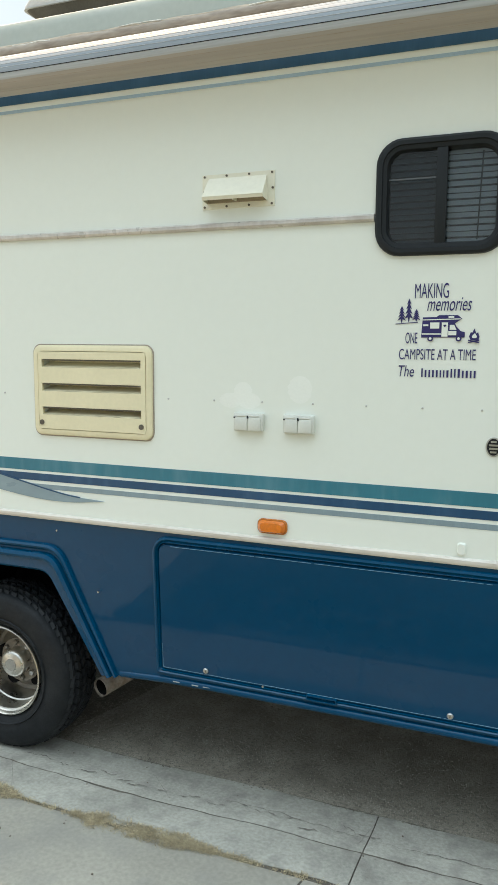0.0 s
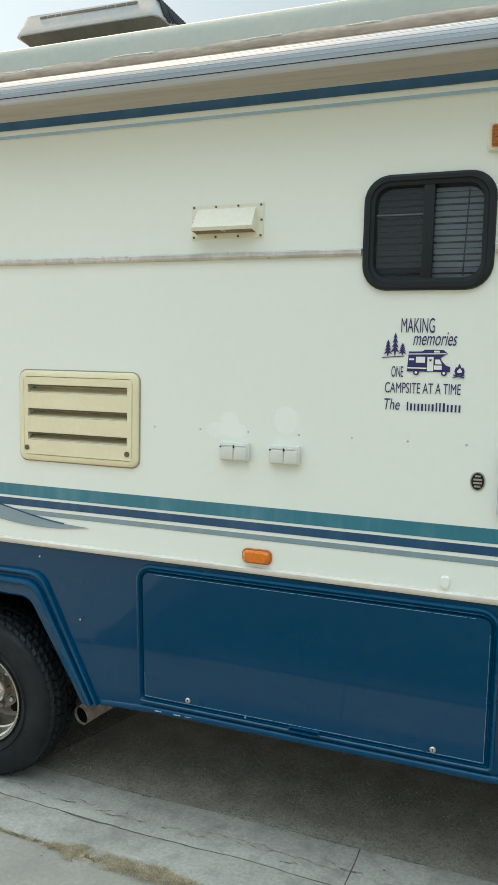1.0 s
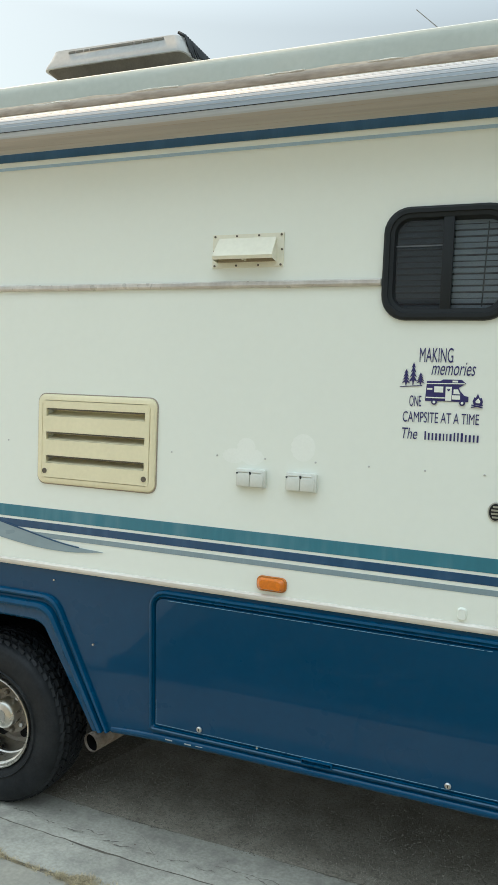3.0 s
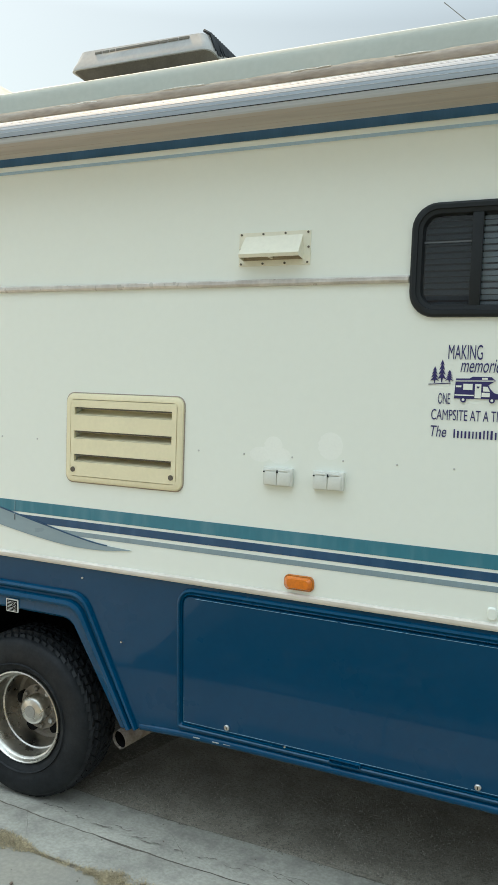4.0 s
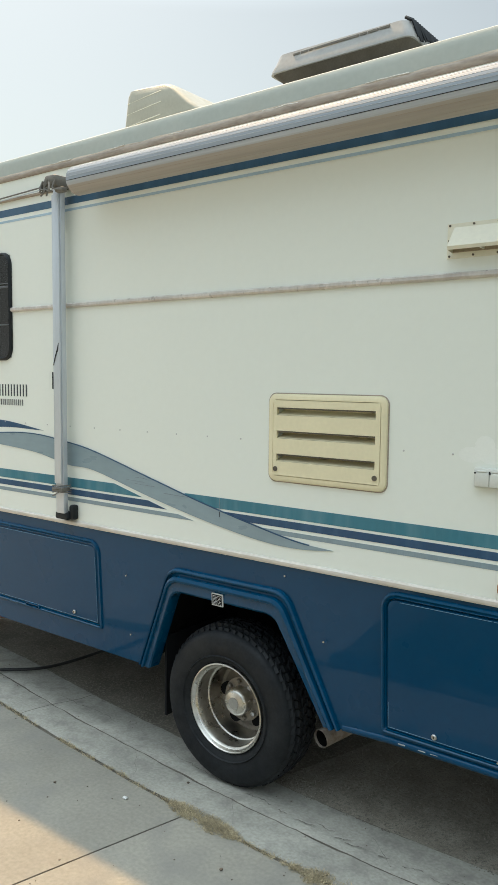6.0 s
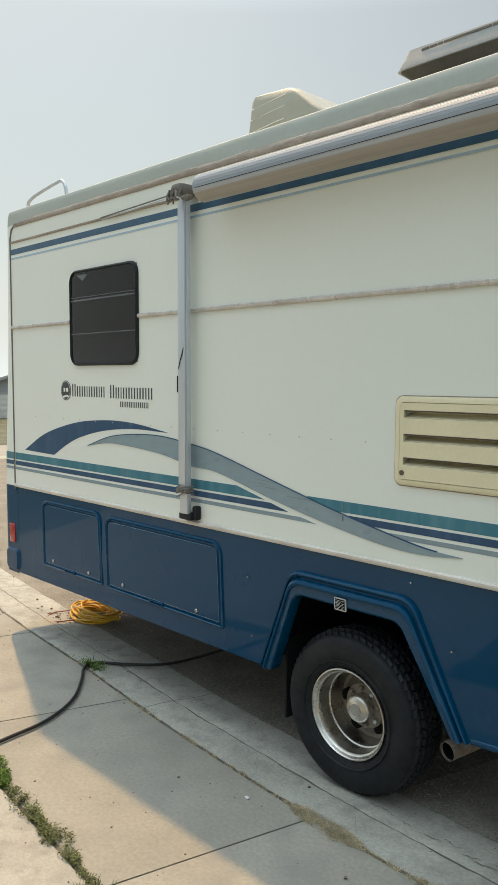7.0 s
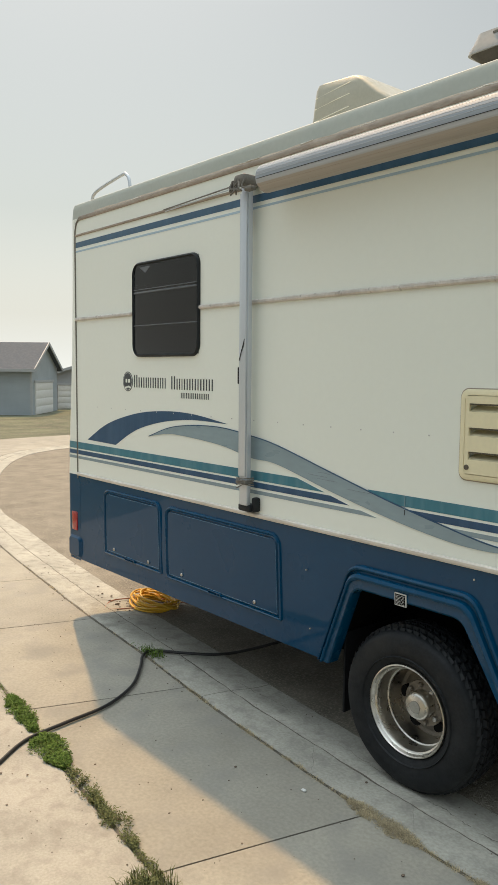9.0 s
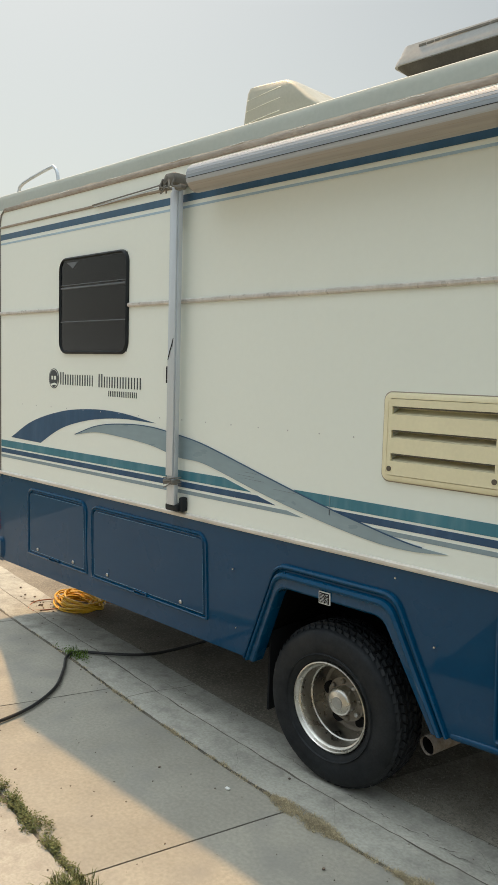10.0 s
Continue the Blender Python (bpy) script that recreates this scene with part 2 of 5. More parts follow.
def finish(bm, material_, name, smooth=0.6):
    bmesh.ops.recalc_face_normals(bm, faces=bm.faces)
    me = bpy.data.meshes.new(name)
    for f in bm.faces:
        f.smooth = True
    bm.to_mesh(me)
    bm.free()
    me.set_sharp_from_angle(angle=smooth)
    me.materials.append(material_)
    return me


def part(name, bm, material_, parent, label=""):
    ob = new(name, finish(bm, material_, name))
    ob.parent = parent
    if label:
        tagged(ob, label)
    return ob


def thing(name, label, category, at=(0, 0, 0), group="", kind=""):
    ob = new(name)
    ob.location = at
    ob.empty_display_size = 0.2
    return tagged(ob, label, category, group, kind)


def solid(name, bm, material_, label, category="", group="", kind=""):
    return tagged(new(name, finish(bm, material_, name)), label, category, group, kind)


def B():
    return bmesh.new()


def box(bm, x0, x1, y0, y1, z0, z1, bevel=0.0, seg=2):
    r = bmesh.ops.create_cube(bm, size=1, matrix=Matrix.Translation(((x0 + x1) / 2, (y0 + y1) / 2, (z0 + z1) / 2)) @ Matrix.Diagonal((abs(x1 - x0), abs(y1 - y0), abs(z1 - z0), 1)))
    if bevel:
        edges = list({e for v in r["verts"] for e in v.link_edges})
        bmesh.ops.bevel(bm, geom=edges, offset=bevel, segments=seg, affect="EDGES", profile=0.5)
    return bm


def prism(bm, outline, y_front, y_back, chamfer=0.0):
    """A plate in the x-z plane: outline of (x, z), between two depths, with an eased front edge."""
    n = len(outline)
    cx, cz = sum(p[0] for p in outline) / n, sum(p[1] for p in outline) / n
    rings = []
    levels = [(y_back, 0.0)] + ([(y_front + chamfer, 0.0), (y_front, chamfer)] if chamfer else [(y_front, 0.0)])
    for y, inset in levels:
        ring = []
        for i, (x, z) in enumerate(outline):
            d = Vector((cx - x, cz - z))
            d = d.normalized() * inset if d.length else d
            ring.append(bm.verts.new((x + d.x, y, z + d.y)))
        rings.append(ring)
    for a, b in zip(rings, rings[1:]):
        for i in range(n):
            bm.faces.new((a[i], a[(i + 1) % n], b[(i + 1) % n], b[i]))
    for tri in geometry.tessellate_polygon([[Vector((x * 100, z * 100, 0)) for x, z in outline]]):
        for ring in (rings[-1], rings[0]):
            bm.faces.new([ring[i] for i in tri])
    return bm


def rounded(x0, x1, z0, z1, r_top, seg=5, low=None):
    pts = []
    rb = r_top if low is None else low
    for cx, cz, a0, r in ((x1 - r_top, z1 - r_top, 0, r_top), (x0 + r_top, z1 - r_top, 90, r_top), (x0 + rb, z0 + rb, 180, rb), (x1 - rb, z0 + rb, 270, rb)):
        for i in range(seg + 1):
            a = radians(a0 + 90 * i / seg)
            pts.append((cx + r * math.cos(a), cz + r * math.sin(a)))
    return pts


def frame_ring(bm, rects, r_list, seg=7, low=None):
    """A rounded frame lofted through rings of (x0, x1, z0, z1, y) with corner radii."""
    rings = []
    for (x0, x1, z0, z1, y), r in zip(rects, r_list):
        rings.append([bm.verts.new((x, y, z)) for x, z in rounded(x0, x1, z0, z1, r, seg, None if low is None else r * low)])
    n = len(rings[0])
    for a, b in zip(rings, rings[1:]):
        for i in range(n):
            bm.faces.new((a[i], a[(i + 1) % n], b[(i + 1) % n], b[i]))
    return bm


def tube(bm, pts, radius, seg=8, closed=False, caps=True):
    """A round bar along points; radius is a number or one for each point."""
    pts = [Vector(p) for p in pts]
    n = len(pts)
    rad = radius if isinstance(radius, (list, tuple)) else [radius] * n
    rings, up = [], None
    for i, p in enumerate(pts):
        a = pts[(i - 1) % n] if closed or i else p
        b = pts[(i + 1) % n] if closed or i < n - 1 else p
        d = (b - a).normalized()
        if up is None:
            up = Vector((0, 0, 1)) if abs(d.z) < 0.9 else Vector((1, 0, 0))
        s = d.cross(up).normalized()
        up = s.cross(d).normalized()
        rings.append([bm.verts.new(p + rad[i] * (math.cos(2 * math.pi * k / seg) * s + math.sin(2 * math.pi * k / seg) * up)) for k in range(seg)])
    pairs = list(zip(rings, rings[1:])) + ([(rings[-1], rings[0])] if closed else [])
    for a, b in pairs:
        for k in range(seg):
            bm.faces.new((a[k], a[(k + 1) % seg], b[(k + 1) % seg], b[k]))
    if caps and not closed:
        bm.faces.new(rings[0][::-1])
        bm.faces.new(rings[-1])
    return bm


def revolve(bm, profile, centre, seg=64):
    """Turns (radius, y) pairs round an axis along y through centre."""
    rings = []
    for k in range(seg):
        a = 2 * math.pi * k / seg
        rings.append([bm.verts.new((centre[0] + r * math.cos(a), centre[1] + y, centre[2] + r * math.sin(a))) for r, y in profile])
    for k in range(seg):
        a, b = rings[k], rings[(k + 1) % seg]
        for i in range(len(profile) - 1):
            bm.faces.new((a[i], a[i + 1], b[i + 1], b[i]))
    return bm


def curve_points(ctrl, per=8):
    """A smooth line through control points (Catmull-Rom)."""
    c = [Vector(p) for p in ctrl]
    c = [c[0] * 2 - c[1]] + c + [c[-1] * 2 - c[-2]]
    out = []
    for i in range(1, len(c) - 2):
        for k in range(per):
            t = k / per
            out.append(0.5 * (2 * c[i] + (c[i + 1] - c[i - 1]) * t + (2 * c[i - 1] - 5 * c[i] + 4 * c[i + 1] - c[i + 2]) * t * t
                              + (3 * c[i] - c[i - 1] - 3 * c[i + 1] + c[i + 2]) * t ** 3))
    out.append(c[-2])
    return out


# ---- the street: curb line and the strips along it ----
CURB = curve_points([(40, -0.4), (20, -0.35), (10, -0.32), (5, -0.3), (1.65, -0.27), (0.4, -0.27), (-0.87, -0.18), (-1.5, -0.11), (-2.1, -0.03), (-3.08, 0.07), (-4.0, 0.19), (-5.5, 0.4),
                     (-6.6, 0.6), (-8.7, 1.05), (-13.2, 2.95), (-16.8, 5.2), (-18.6, 7.8), (-19.8, 11.5), (-20.8, 18), (-22, 40)], 10)
CURB_S = [0.0]
for a, b in zip(CURB, CURB[1:]):
    CURB_S.append(CURB_S[-1] + (b - a).length)
S_ZERO = min(zip(CURB, CURB_S), key=lambda q: abs(q[0].x))[1]


def fall(x, y):
    """The land drops gently away from the vehicle."""
    return -min(0.80, max(0.0, math.hypot(x, y) - 9.0) * 0.031)


def along(s, off):
    """The plan point at s metres from the rear wheel towards the vehicle's rear, off metres to the street's side of the curb joint."""
    s = min(max(s + S_ZERO, 0.001), CURB_S[-1] - 0.001)
    i = int(np.searchsorted(CURB_S, s)) - 1
    i = min(max(i, 0), len(CURB) - 2)
    d = (CURB[i + 1] - CURB[i]).normalized()
    d2 = (CURB[min(i + 2, len(CURB) - 1)] - CURB[max(i - 1, 0)]).normalized()
    p = CURB[i] + d * (s - CURB_S[i])
    return Vector((p.x + d2.y * off, p.y - d2.x * off))


def strip(bm, stations, section, skew=0.0):
    """Lofts a cross-section of (offset, height) along the curb."""
    rows = []
    for s in stations:
        row = []
        for off, z in section:
            p = along(s + (skew * -off if off < 0 else 0), off)
            row.append(bm.verts.new((p.x, p.y, z + fall(p.x, p.y))))
        rows.append(row)
    for a, b in zip(rows, rows[1:]):
        for i in range(len(section) - 1):
            bm.faces.new((a[i], a[i + 1], b[i + 1], b[i]))
    return rows


def steps(a, b, d):
    n = max(1, int(math.ceil((b - a) / d)))
    return [a + (b - a) * i / n for i in range(n + 1)]


bm = B()
rings = []
for r in (0.0, 2, 4, 6, 8, 9, 10, 12, 15, 20, 26, 33, 40, 46, 60, 90, 150, 300, 700, 2000):
    rings.append([bm.verts.new((r * math.cos(2 * math.pi * k / 48), r * math.sin(2 * math.pi * k / 48), -0.09 + fall(r, 0))) for k in range(48 if r else 1)])
for a, b in zip(rings, rings[1:]):
    for k in range(48):
        if len(a) == 1:
            bm.faces.new((a[0], b[k], b[(k + 1) % 48]))
        else:
            bm.faces.new((a[k], b[k], b[(k + 1) % 48], a[(k + 1) % 48]))
solid("ground", bm, M_LAWN, "dry patchy grass ground around the street", "ground", kind="structure")

bm = B()
strip(bm, steps(-30, 55, 0.5), [(0.49, -0.012), (0.9, -0.006), (1.6, 0.005), (2.6, 0.02), (4.5, 0.03), (8.5, 0.0)])
solid("road", bm, M_ASPH, "worn grey-brown asphalt street with coarse grain", "road", kind="structure")


# ---- motorhome ----
rv = thing("motorhome", "cream and blue motorhome parked along the kerb", "motorhome")
FRONT, WIDE = 5.6, 2.4
WIN_R = (-2.283, -1.538, 2.015, 2.625)
WIN_F = (1.69, 2.12, 2.17, 2.55)


def wall_with_holes(bm, x0, x1, z0, z1, y0, y1, holes):
    """A wall plate with rectangular openings cut right through it."""
    xs = sorted({x0, x1, *[v for h in holes for v in h[:2]]})
    zs = sorted({z0, z1, *[v for h in holes for v in h[2:]]})
    xs, zs = [v for v in xs if x0 <= v <= x1], [v for v in zs if z0 <= v <= z1]
    grid = {}

    def vert(i, j, y):
        if (i, j, y) not in grid:
            grid[i, j, y] = bm.verts.new((xs[i], y, zs[j]))
        return grid[i, j, y]

    keep = {(i, j) for i in range(len(xs) - 1) for j in range(len(zs) - 1)
            if not any(h[0] < (xs[i] + xs[i + 1]) / 2 < h[1] and h[2] < (zs[j] + zs[j + 1]) / 2 < h[3] for h in holes)}
    for i, j in keep:
        for y in (y0, y1):
            bm.faces.new((vert(i, j, y), vert(i + 1, j, y), vert(i + 1, j + 1, y), vert(i, j + 1, y)))
        for di, dj, a, b in ((-1, 0, (0, 0), (0, 1)), (1, 0, (1, 0), (1, 1)), (0, -1, (0, 0), (1, 0)), (0, 1, (0, 1), (1, 1))):
            if (i + di, j + dj) not in keep:
                bm.faces.new((vert(i + a[0], j + a[1], y0), vert(i + b[0], j + b[1], y0), vert(i + b[0], j + b[1], y1), vert(i + a[0], j + a[1], y1)))
    return bm


def inset(w, d):
    return (w[0] + d, w[1] - d, w[2] + d, w[3] - d)


holes = [inset(WIN_R, 0.016), inset(WIN_F, 0.034), (0.312, 0.79, 1.57, 1.815)]
bm = wall_with_holes(B(), -3.10, FRONT, 1.128, 3.03, 0.0, 0.045, holes)
part("side_wall", bm, M_WALL, rv, "cream gelcoat side wall, slightly glossy")
part("far_wall", box(B(), -3.10, FRONT, WIDE - 0.045, WIDE, 0.5, 3.03), M_WALL, rv)
part("front_wall", box(B(), FRONT - 0.05, FRONT + 0.1, 0.0, WIDE, 0.5, 3.03, 0.03), M_WALL, rv)


def rear_x(z):
    """The rear leans in a little towards the roof."""
    return -3.31 + 0.085 * max(0.0, min(1.0, (z - 1.2) / 1.0)) + 0.02 * max(0.0, (z - 2.2) / 0.83)


def cap_plan(z, r=0.09, grow=0.0, start=-3.102):
    """Rear cap in plan: from the near side wall round the corner, across the rear and round to the far wall."""
    x = rear_x(z)
    pts = [(start, -grow), (x + r + 0.012, -grow), (x + r, -grow)]
    for k in range(1, 8):
        a = radians(90 * k / 7)
        pts.append((x + r - (r + grow) * math.sin(a), r - (r + grow) * math.cos(a)))
    for k in range(8):
        a = radians(90 * k / 7)
        pts.append((x + r - (r + grow) * math.cos(a), WIDE - r + (r + grow) * math.sin(a)))
    pts.append((-3.102, WIDE + grow))
    return pts


def cap_outline(z_list, count=None, grow=0.0, start=-3.102):
    bm = B()
    rows = [[bm.verts.new((x, y, z)) for x, y in cap_plan(z, 0.09, grow, start)[:count]] for z in z_list]
    for a, b in zip(rows, rows[1:]):
        for i in range(len(a) - 1):
            bm.faces.new((a[i], a[i + 1], b[i + 1], b[i]))
    return bm


part("rear_cap", cap_outline([1.132, 1.6, 2.0, 2.5, 2.8, 3.03]), M_WALL, rv, "cream moulded rear cap with rounded corner")
part("rear_skirt", cap_outline([0.475, 0.56, 0.9, 1.134], None, 0.0005, -3.07), M_BLUE, rv, "dark blue lower rear corner")

# roof: a lid of rounded rings
bm = B()
rows = []
for d, z in ((0.0, 3.028), (0.002, 3.070), (0.004, 3.100), (0.007, 3.120), (0.012, 3.132), (0.022, 3.138), (0.1, 3.150), (0.3, 3.180), (0.6, 3.205), (1.1, 3.215)):
    rows.append([bm.verts.new((x, y, z)) for x, y in rounded(rear_x(3.03) + d, FRONT + 0.1 - d, d, WIDE - d, max(0.05, 0.09 - d * 0.1), 6)])
for a, b in zip(rows, rows[1:]):
    for i in range(len(a)):
        bm.faces.new((a[i], a[(i + 1) % len(a)], b[(i + 1) % len(a)], b[i]))
bm.faces.new(rows[-1])
part("roof", bm, M_ROOF, rv, "weathered pale grey rounded roof edge")

# underbody: floor pan and chassis rails; an added unseen inner sheet stops the daylight
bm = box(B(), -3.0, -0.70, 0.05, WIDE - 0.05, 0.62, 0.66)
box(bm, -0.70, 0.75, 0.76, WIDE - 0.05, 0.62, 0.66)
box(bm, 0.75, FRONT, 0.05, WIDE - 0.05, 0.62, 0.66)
part("floor_pan", bm, M_NEARBLACK, rv)
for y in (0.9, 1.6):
    part("chassis_rail", box(B(), -2.95, FRONT, y, y + 0.08, 0.42, 0.62, 0.01), M_NEARBLACK, rv)
part("axle", tube(B(), [(0, 0.3, 0.381), (0, 2.1, 0.381)], 0.06, 12), M_NEARBLACK, rv)
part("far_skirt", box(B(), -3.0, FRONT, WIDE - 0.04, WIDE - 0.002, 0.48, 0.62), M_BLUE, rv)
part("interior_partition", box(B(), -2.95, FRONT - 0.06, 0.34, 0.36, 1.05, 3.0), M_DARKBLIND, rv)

# blue lower skirt with the wheel opening
def fillet(pts, r, n=6):
    """A polyline with its inner corners rounded."""
    v = [Vector(p) for p in pts]
    out = [v[0], v[0].lerp(v[1], 0.5)]
    for a, b, c in zip(v, v[1:], v[2:]):
        d1, d2 = (a - b).normalized(), (c - b).normalized()
        half = math.acos(max(-1, min(1, d1.dot(d2)))) / 2
        t = r / math.tan(half)
        p1, p2 = b + d1 * t, b + d2 * t
        for k in range(n + 1):
            u = k / n
            out.append((1 - u) ** 2 * p1 + 2 * u * (1 - u) * b + u * u * p2)
    out += [v[-2].lerp(v[-1], 0.5), v[-1]]
    return out


out_c = fillet([(-0.552, 0.485), (-0.318, 1.022), (0.372, 1.025), (0.628, 0.485)], 0.11)
in_c = fillet([(-0.468, 0.485), (-0.292, 0.906), (0.305, 0.906), (0.553, 0.485)], 0.08)
low = [(-3.102, 0.485)] + [tuple(a.lerp(b, 0.4)) for a, b in zip(out_c, in_c)] + [(0.70, 0.497), (0.85, 0.510), (FRONT, 0.513)]
bm = B()
for y in (0.0005, 0.04):
    lo = [bm.verts.new((x, y, z)) for x, z in low]
    hi = [bm.verts.new((x, y, 1.136)) for x, z in low]
    for i in range(len(low) - 1):
        bm.faces.new((lo[i], lo[i + 1], hi[i + 1], hi[i]))
part("lower_skirt", bm, M_BLUE, rv, "glossy dark blue lower body panel")
part("skirt_lip", tube(B(), [(0.64, 0.010, 0.497), (0.72, 0.006, 0.503), (0.86, 0.002, 0.513), (1.1, 0.0, 0.516), (FRONT, 0.0, 0.516)], 0.015, 12), M_BLUE, rv)
part("skirt_lip", tube(B(), [(-3.10, 0.014, 0.49), (-0.56, 0.014, 0.49)], 0.01, 8), M_BLUE, rv)
part("rear_corner_panel", prism(B(), rounded(-3.245, -3.055, 0.490, 0.66, 0.035), -0.016, 0.2, 0.02), M_BLUE, rv, "dark blue rear bumper end")
part("rear_bumper", box(B(), -3.335, -3.22, 0.15, WIDE - 0.1, 0.505, 0.655, 0.03), M_BLUE, rv)
part("tail_light", box(B(), -3.20, -3.115, -0.008, 0.06, 0.70, 0.845, 0.008), M_RED, rv, "red rear lamp lens")

# wheel arch flare
SECT = [(0.0, 0.004), (0.03, -0.014), (0.10, -0.020), (0.165, -0.017), (0.195, -0.004), (0.25, 0.0), (0.31, -0.004), (0.345, -0.025), (0.46, -0.033), (0.55, -0.029), (0.60, -0.017), (0.66, -0.0165), (0.92, -0.02), (1.0, -0.012), (1.02, 0.05)]
bm = B()
rows = []
for o, i in zip(out_c, in_c):
    rows.append([bm.verts.new((o.x + (i.x - o.x) * t, y, o.y + (i.y - o.y) * t)) for t, y in SECT])
for a, b in zip(rows, rows[1:]):
    for i in range(len(SECT) - 1):
        bm.faces.new((a[i], a[i + 1], b[i + 1], b[i]))
for r in (rows[0], rows[-1]):
    bm.faces.new(r)
part("wheel_arch_flare", bm, M_BLUEFLARE, rv, "brighter blue moulded wheel arch flare")
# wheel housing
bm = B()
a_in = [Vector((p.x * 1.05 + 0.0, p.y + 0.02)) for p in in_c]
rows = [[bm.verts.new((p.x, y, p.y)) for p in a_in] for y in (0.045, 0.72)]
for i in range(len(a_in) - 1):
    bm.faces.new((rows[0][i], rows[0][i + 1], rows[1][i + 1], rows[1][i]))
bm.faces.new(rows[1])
part("wheel_housing", bm, M_NEARBLACK, rv, "black wheel housing")
part("mud_flap", box(B(), -0.445, -0.43, 0.10, 0.56, 0.20, 0.62, 0.004), M_BLACK, rv, "black rubber mud flap")
label_plate = part("warning_sticker", prism(B(), [(-0.034, 0.892), (0.030, 0.892), (0.030, 0.948), (-0.034, 0.948)], -0.026, -0.019), M_LABEL, rv, "small white warning sticker with dark print")
dark_face = part("dark_print", prism(B(), [(-0.030, 0.896), (0.026, 0.896), (0.026, 0.944), (-0.030, 0.944)], -0.0268, -0.0255), M_NEARBLACK, label_plate)
for k in range(7):
    for x0, x1 in ((-0.026, -0.004 + 0.004 * (k % 3)), (0.002 + 0.004 * (k % 3), 0.022 - 0.005 * (k % 2))):
        part("print_bar", prism(B(), [(x0, 0.8990 + 0.0063 * k), (x1, 0.8990 + 0.0063 * k), (x1, 0.9003 + 0.0063 * k), (x0, 0.9003 + 0.0063 * k)], -0.0280, -0.0265), M_LABEL, label_plate)



# wheels
def wheel(parent, y, dish):
    hub = (0.0, y, 0.381)
    w = new("wheel")
    w.parent = parent
    tagged(w, "black all-terrain tyre on a polished steel rim")
    prof = [(0.208, 0.034), (0.220, 0.021), (0.245, 0.007), (0.285, 0.000), (0.312, 0.001), (0.335, 0.005), (0.350, 0.011), (0.362, 0.023), (0.368, 0.042), (0.371, 0.066), (0.372, 0.12), (0.371, 0.195),
            (0.366, 0.222), (0.34, 0.238), (0.29, 0.245), (0.235, 0.228), (0.222, 0.215)]
    part("tyre", revolve(B(), prof, hub, 72), M_TYRE, w, "black rubber tyre, dusty sidewall")
    bm = B()
    rng = random.Random(4)
    for k in range(58):
        a = 2 * math.pi * k / 58
        for row, (y0, y1, r0, r1) in enumerate(((0.020, 0.062, 0.350, 0.379), (0.066, 0.098, 0.37, 0.388), (0.104, 0.136, 0.37, 0.389), (0.142, 0.174, 0.37, 0.388), (0.180, 0.224, 0.352, 0.384))):
            da = (k % 2) * 0.006 + row * 0.03 + rng.uniform(-0.004, 0.004)
            half = 0.0425 + (0.004 if row in (0, 4) and k % 2 else 0) + rng.uniform(-0.004, 0.003)
            r1 = r1 - rng.uniform(0, 0.0025)
            vs = []
            for r, wide, ins in ((r0, half, 0.0), (r1, half * 0.92, 0.003)):
                sk = (0.030, -0.022, 0.022, -0.022, 0.030)[row]
                for aa, yy in ((-wide - sk, y0), (wide - sk, y0 + 0.006), (wide + sk, y1), (-wide + sk, y1 - 0.006)):
                    yy2 = yy + (ins if yy < (y0 + y1) / 2 else -ins)
                    if row == 0 and r == r1 and yy < 0.04:
                        yy2 += 0.016
                    if row == 4 and r == r1 and yy > 0.18:
                        yy2 -= 0.010
                    t = a + da + aa
                    vs.append(bm.verts.new((hub[0] + r * math.cos(t), hub[1] + yy2, hub[2] + r * math.sin(t))))
            for f in ((0, 1, 2, 3), (4, 5, 6, 7), (0, 1, 5, 4), (1, 2, 6, 5), (2, 3, 7, 6), (3, 0, 4, 7)):
                bm.faces.new([vs[i] for i in f])
    part("tread", bm, M_TYRE, w)
    bm = B()
    for rr in (0.250,):
        revolve(bm, [(rr - 0.004, 0.006), (rr, -0.0012), (rr + 0.004, 0.006)], hub, 72)
    part("sidewall_rib", bm, M_TYRE, w)
    if dish:
        lip = [(0.208, 0.036), (0.213, 0.030), (0.2145, 0.020), (0.2125, 0.013), (0.207, 0.011), (0.203, 0.016), (0.2005, 0.028), (0.196, 0.034), (0.190, 0.037), (0.187, 0.046), (0.186, 0.075), (0.183, 0.108), (0.177, 0.112)]
        part("rim", revolve(B(), lip, hub, 72), M_CHROME, w, "polished steel rim")
        part("rim_barrel", revolve(B(), [(0.177, 0.1125), (0.174, 0.13), (0.171, 0.160), (0.165, 0.200)], hub, 64), M_CHROME, w, "polished inside of the rim")
        disc = [(0.174, 0.193), (0.150, 0.200), (0.125, 0.188), (0.105, 0.166), (0.095, 0.156), (0.06, 0.154), (0.0, 0.154)]
        part("wheel_disc", revolve(B(), disc, hub, 48), M_DISC, w, "dusty steel wheel disc")
        cap = [(0.066, 0.156), (0.066, 0.100), (0.060, 0.090), (0.05, 0.085), (0.03, 0.083), (0.028, 0.082), (0.0, 0.082)]
        part("hub_cap", revolve(B(), cap, hub, 40), M_CHROME, w, "round polished hub cap")
        part("cap_disc", revolve(B(), [(0.029, 0.083), (0.028, 0.0785), (0.0, 0.078)], hub, 28), M_CAPDISC, w, "flat pale grey disc on the hub cap")
        part("bolt_plate", revolve(B(), [(0.108, 0.160), (0.106, 0.1505), (0.06, 0.1495)], hub, 40), M_DISC, w)
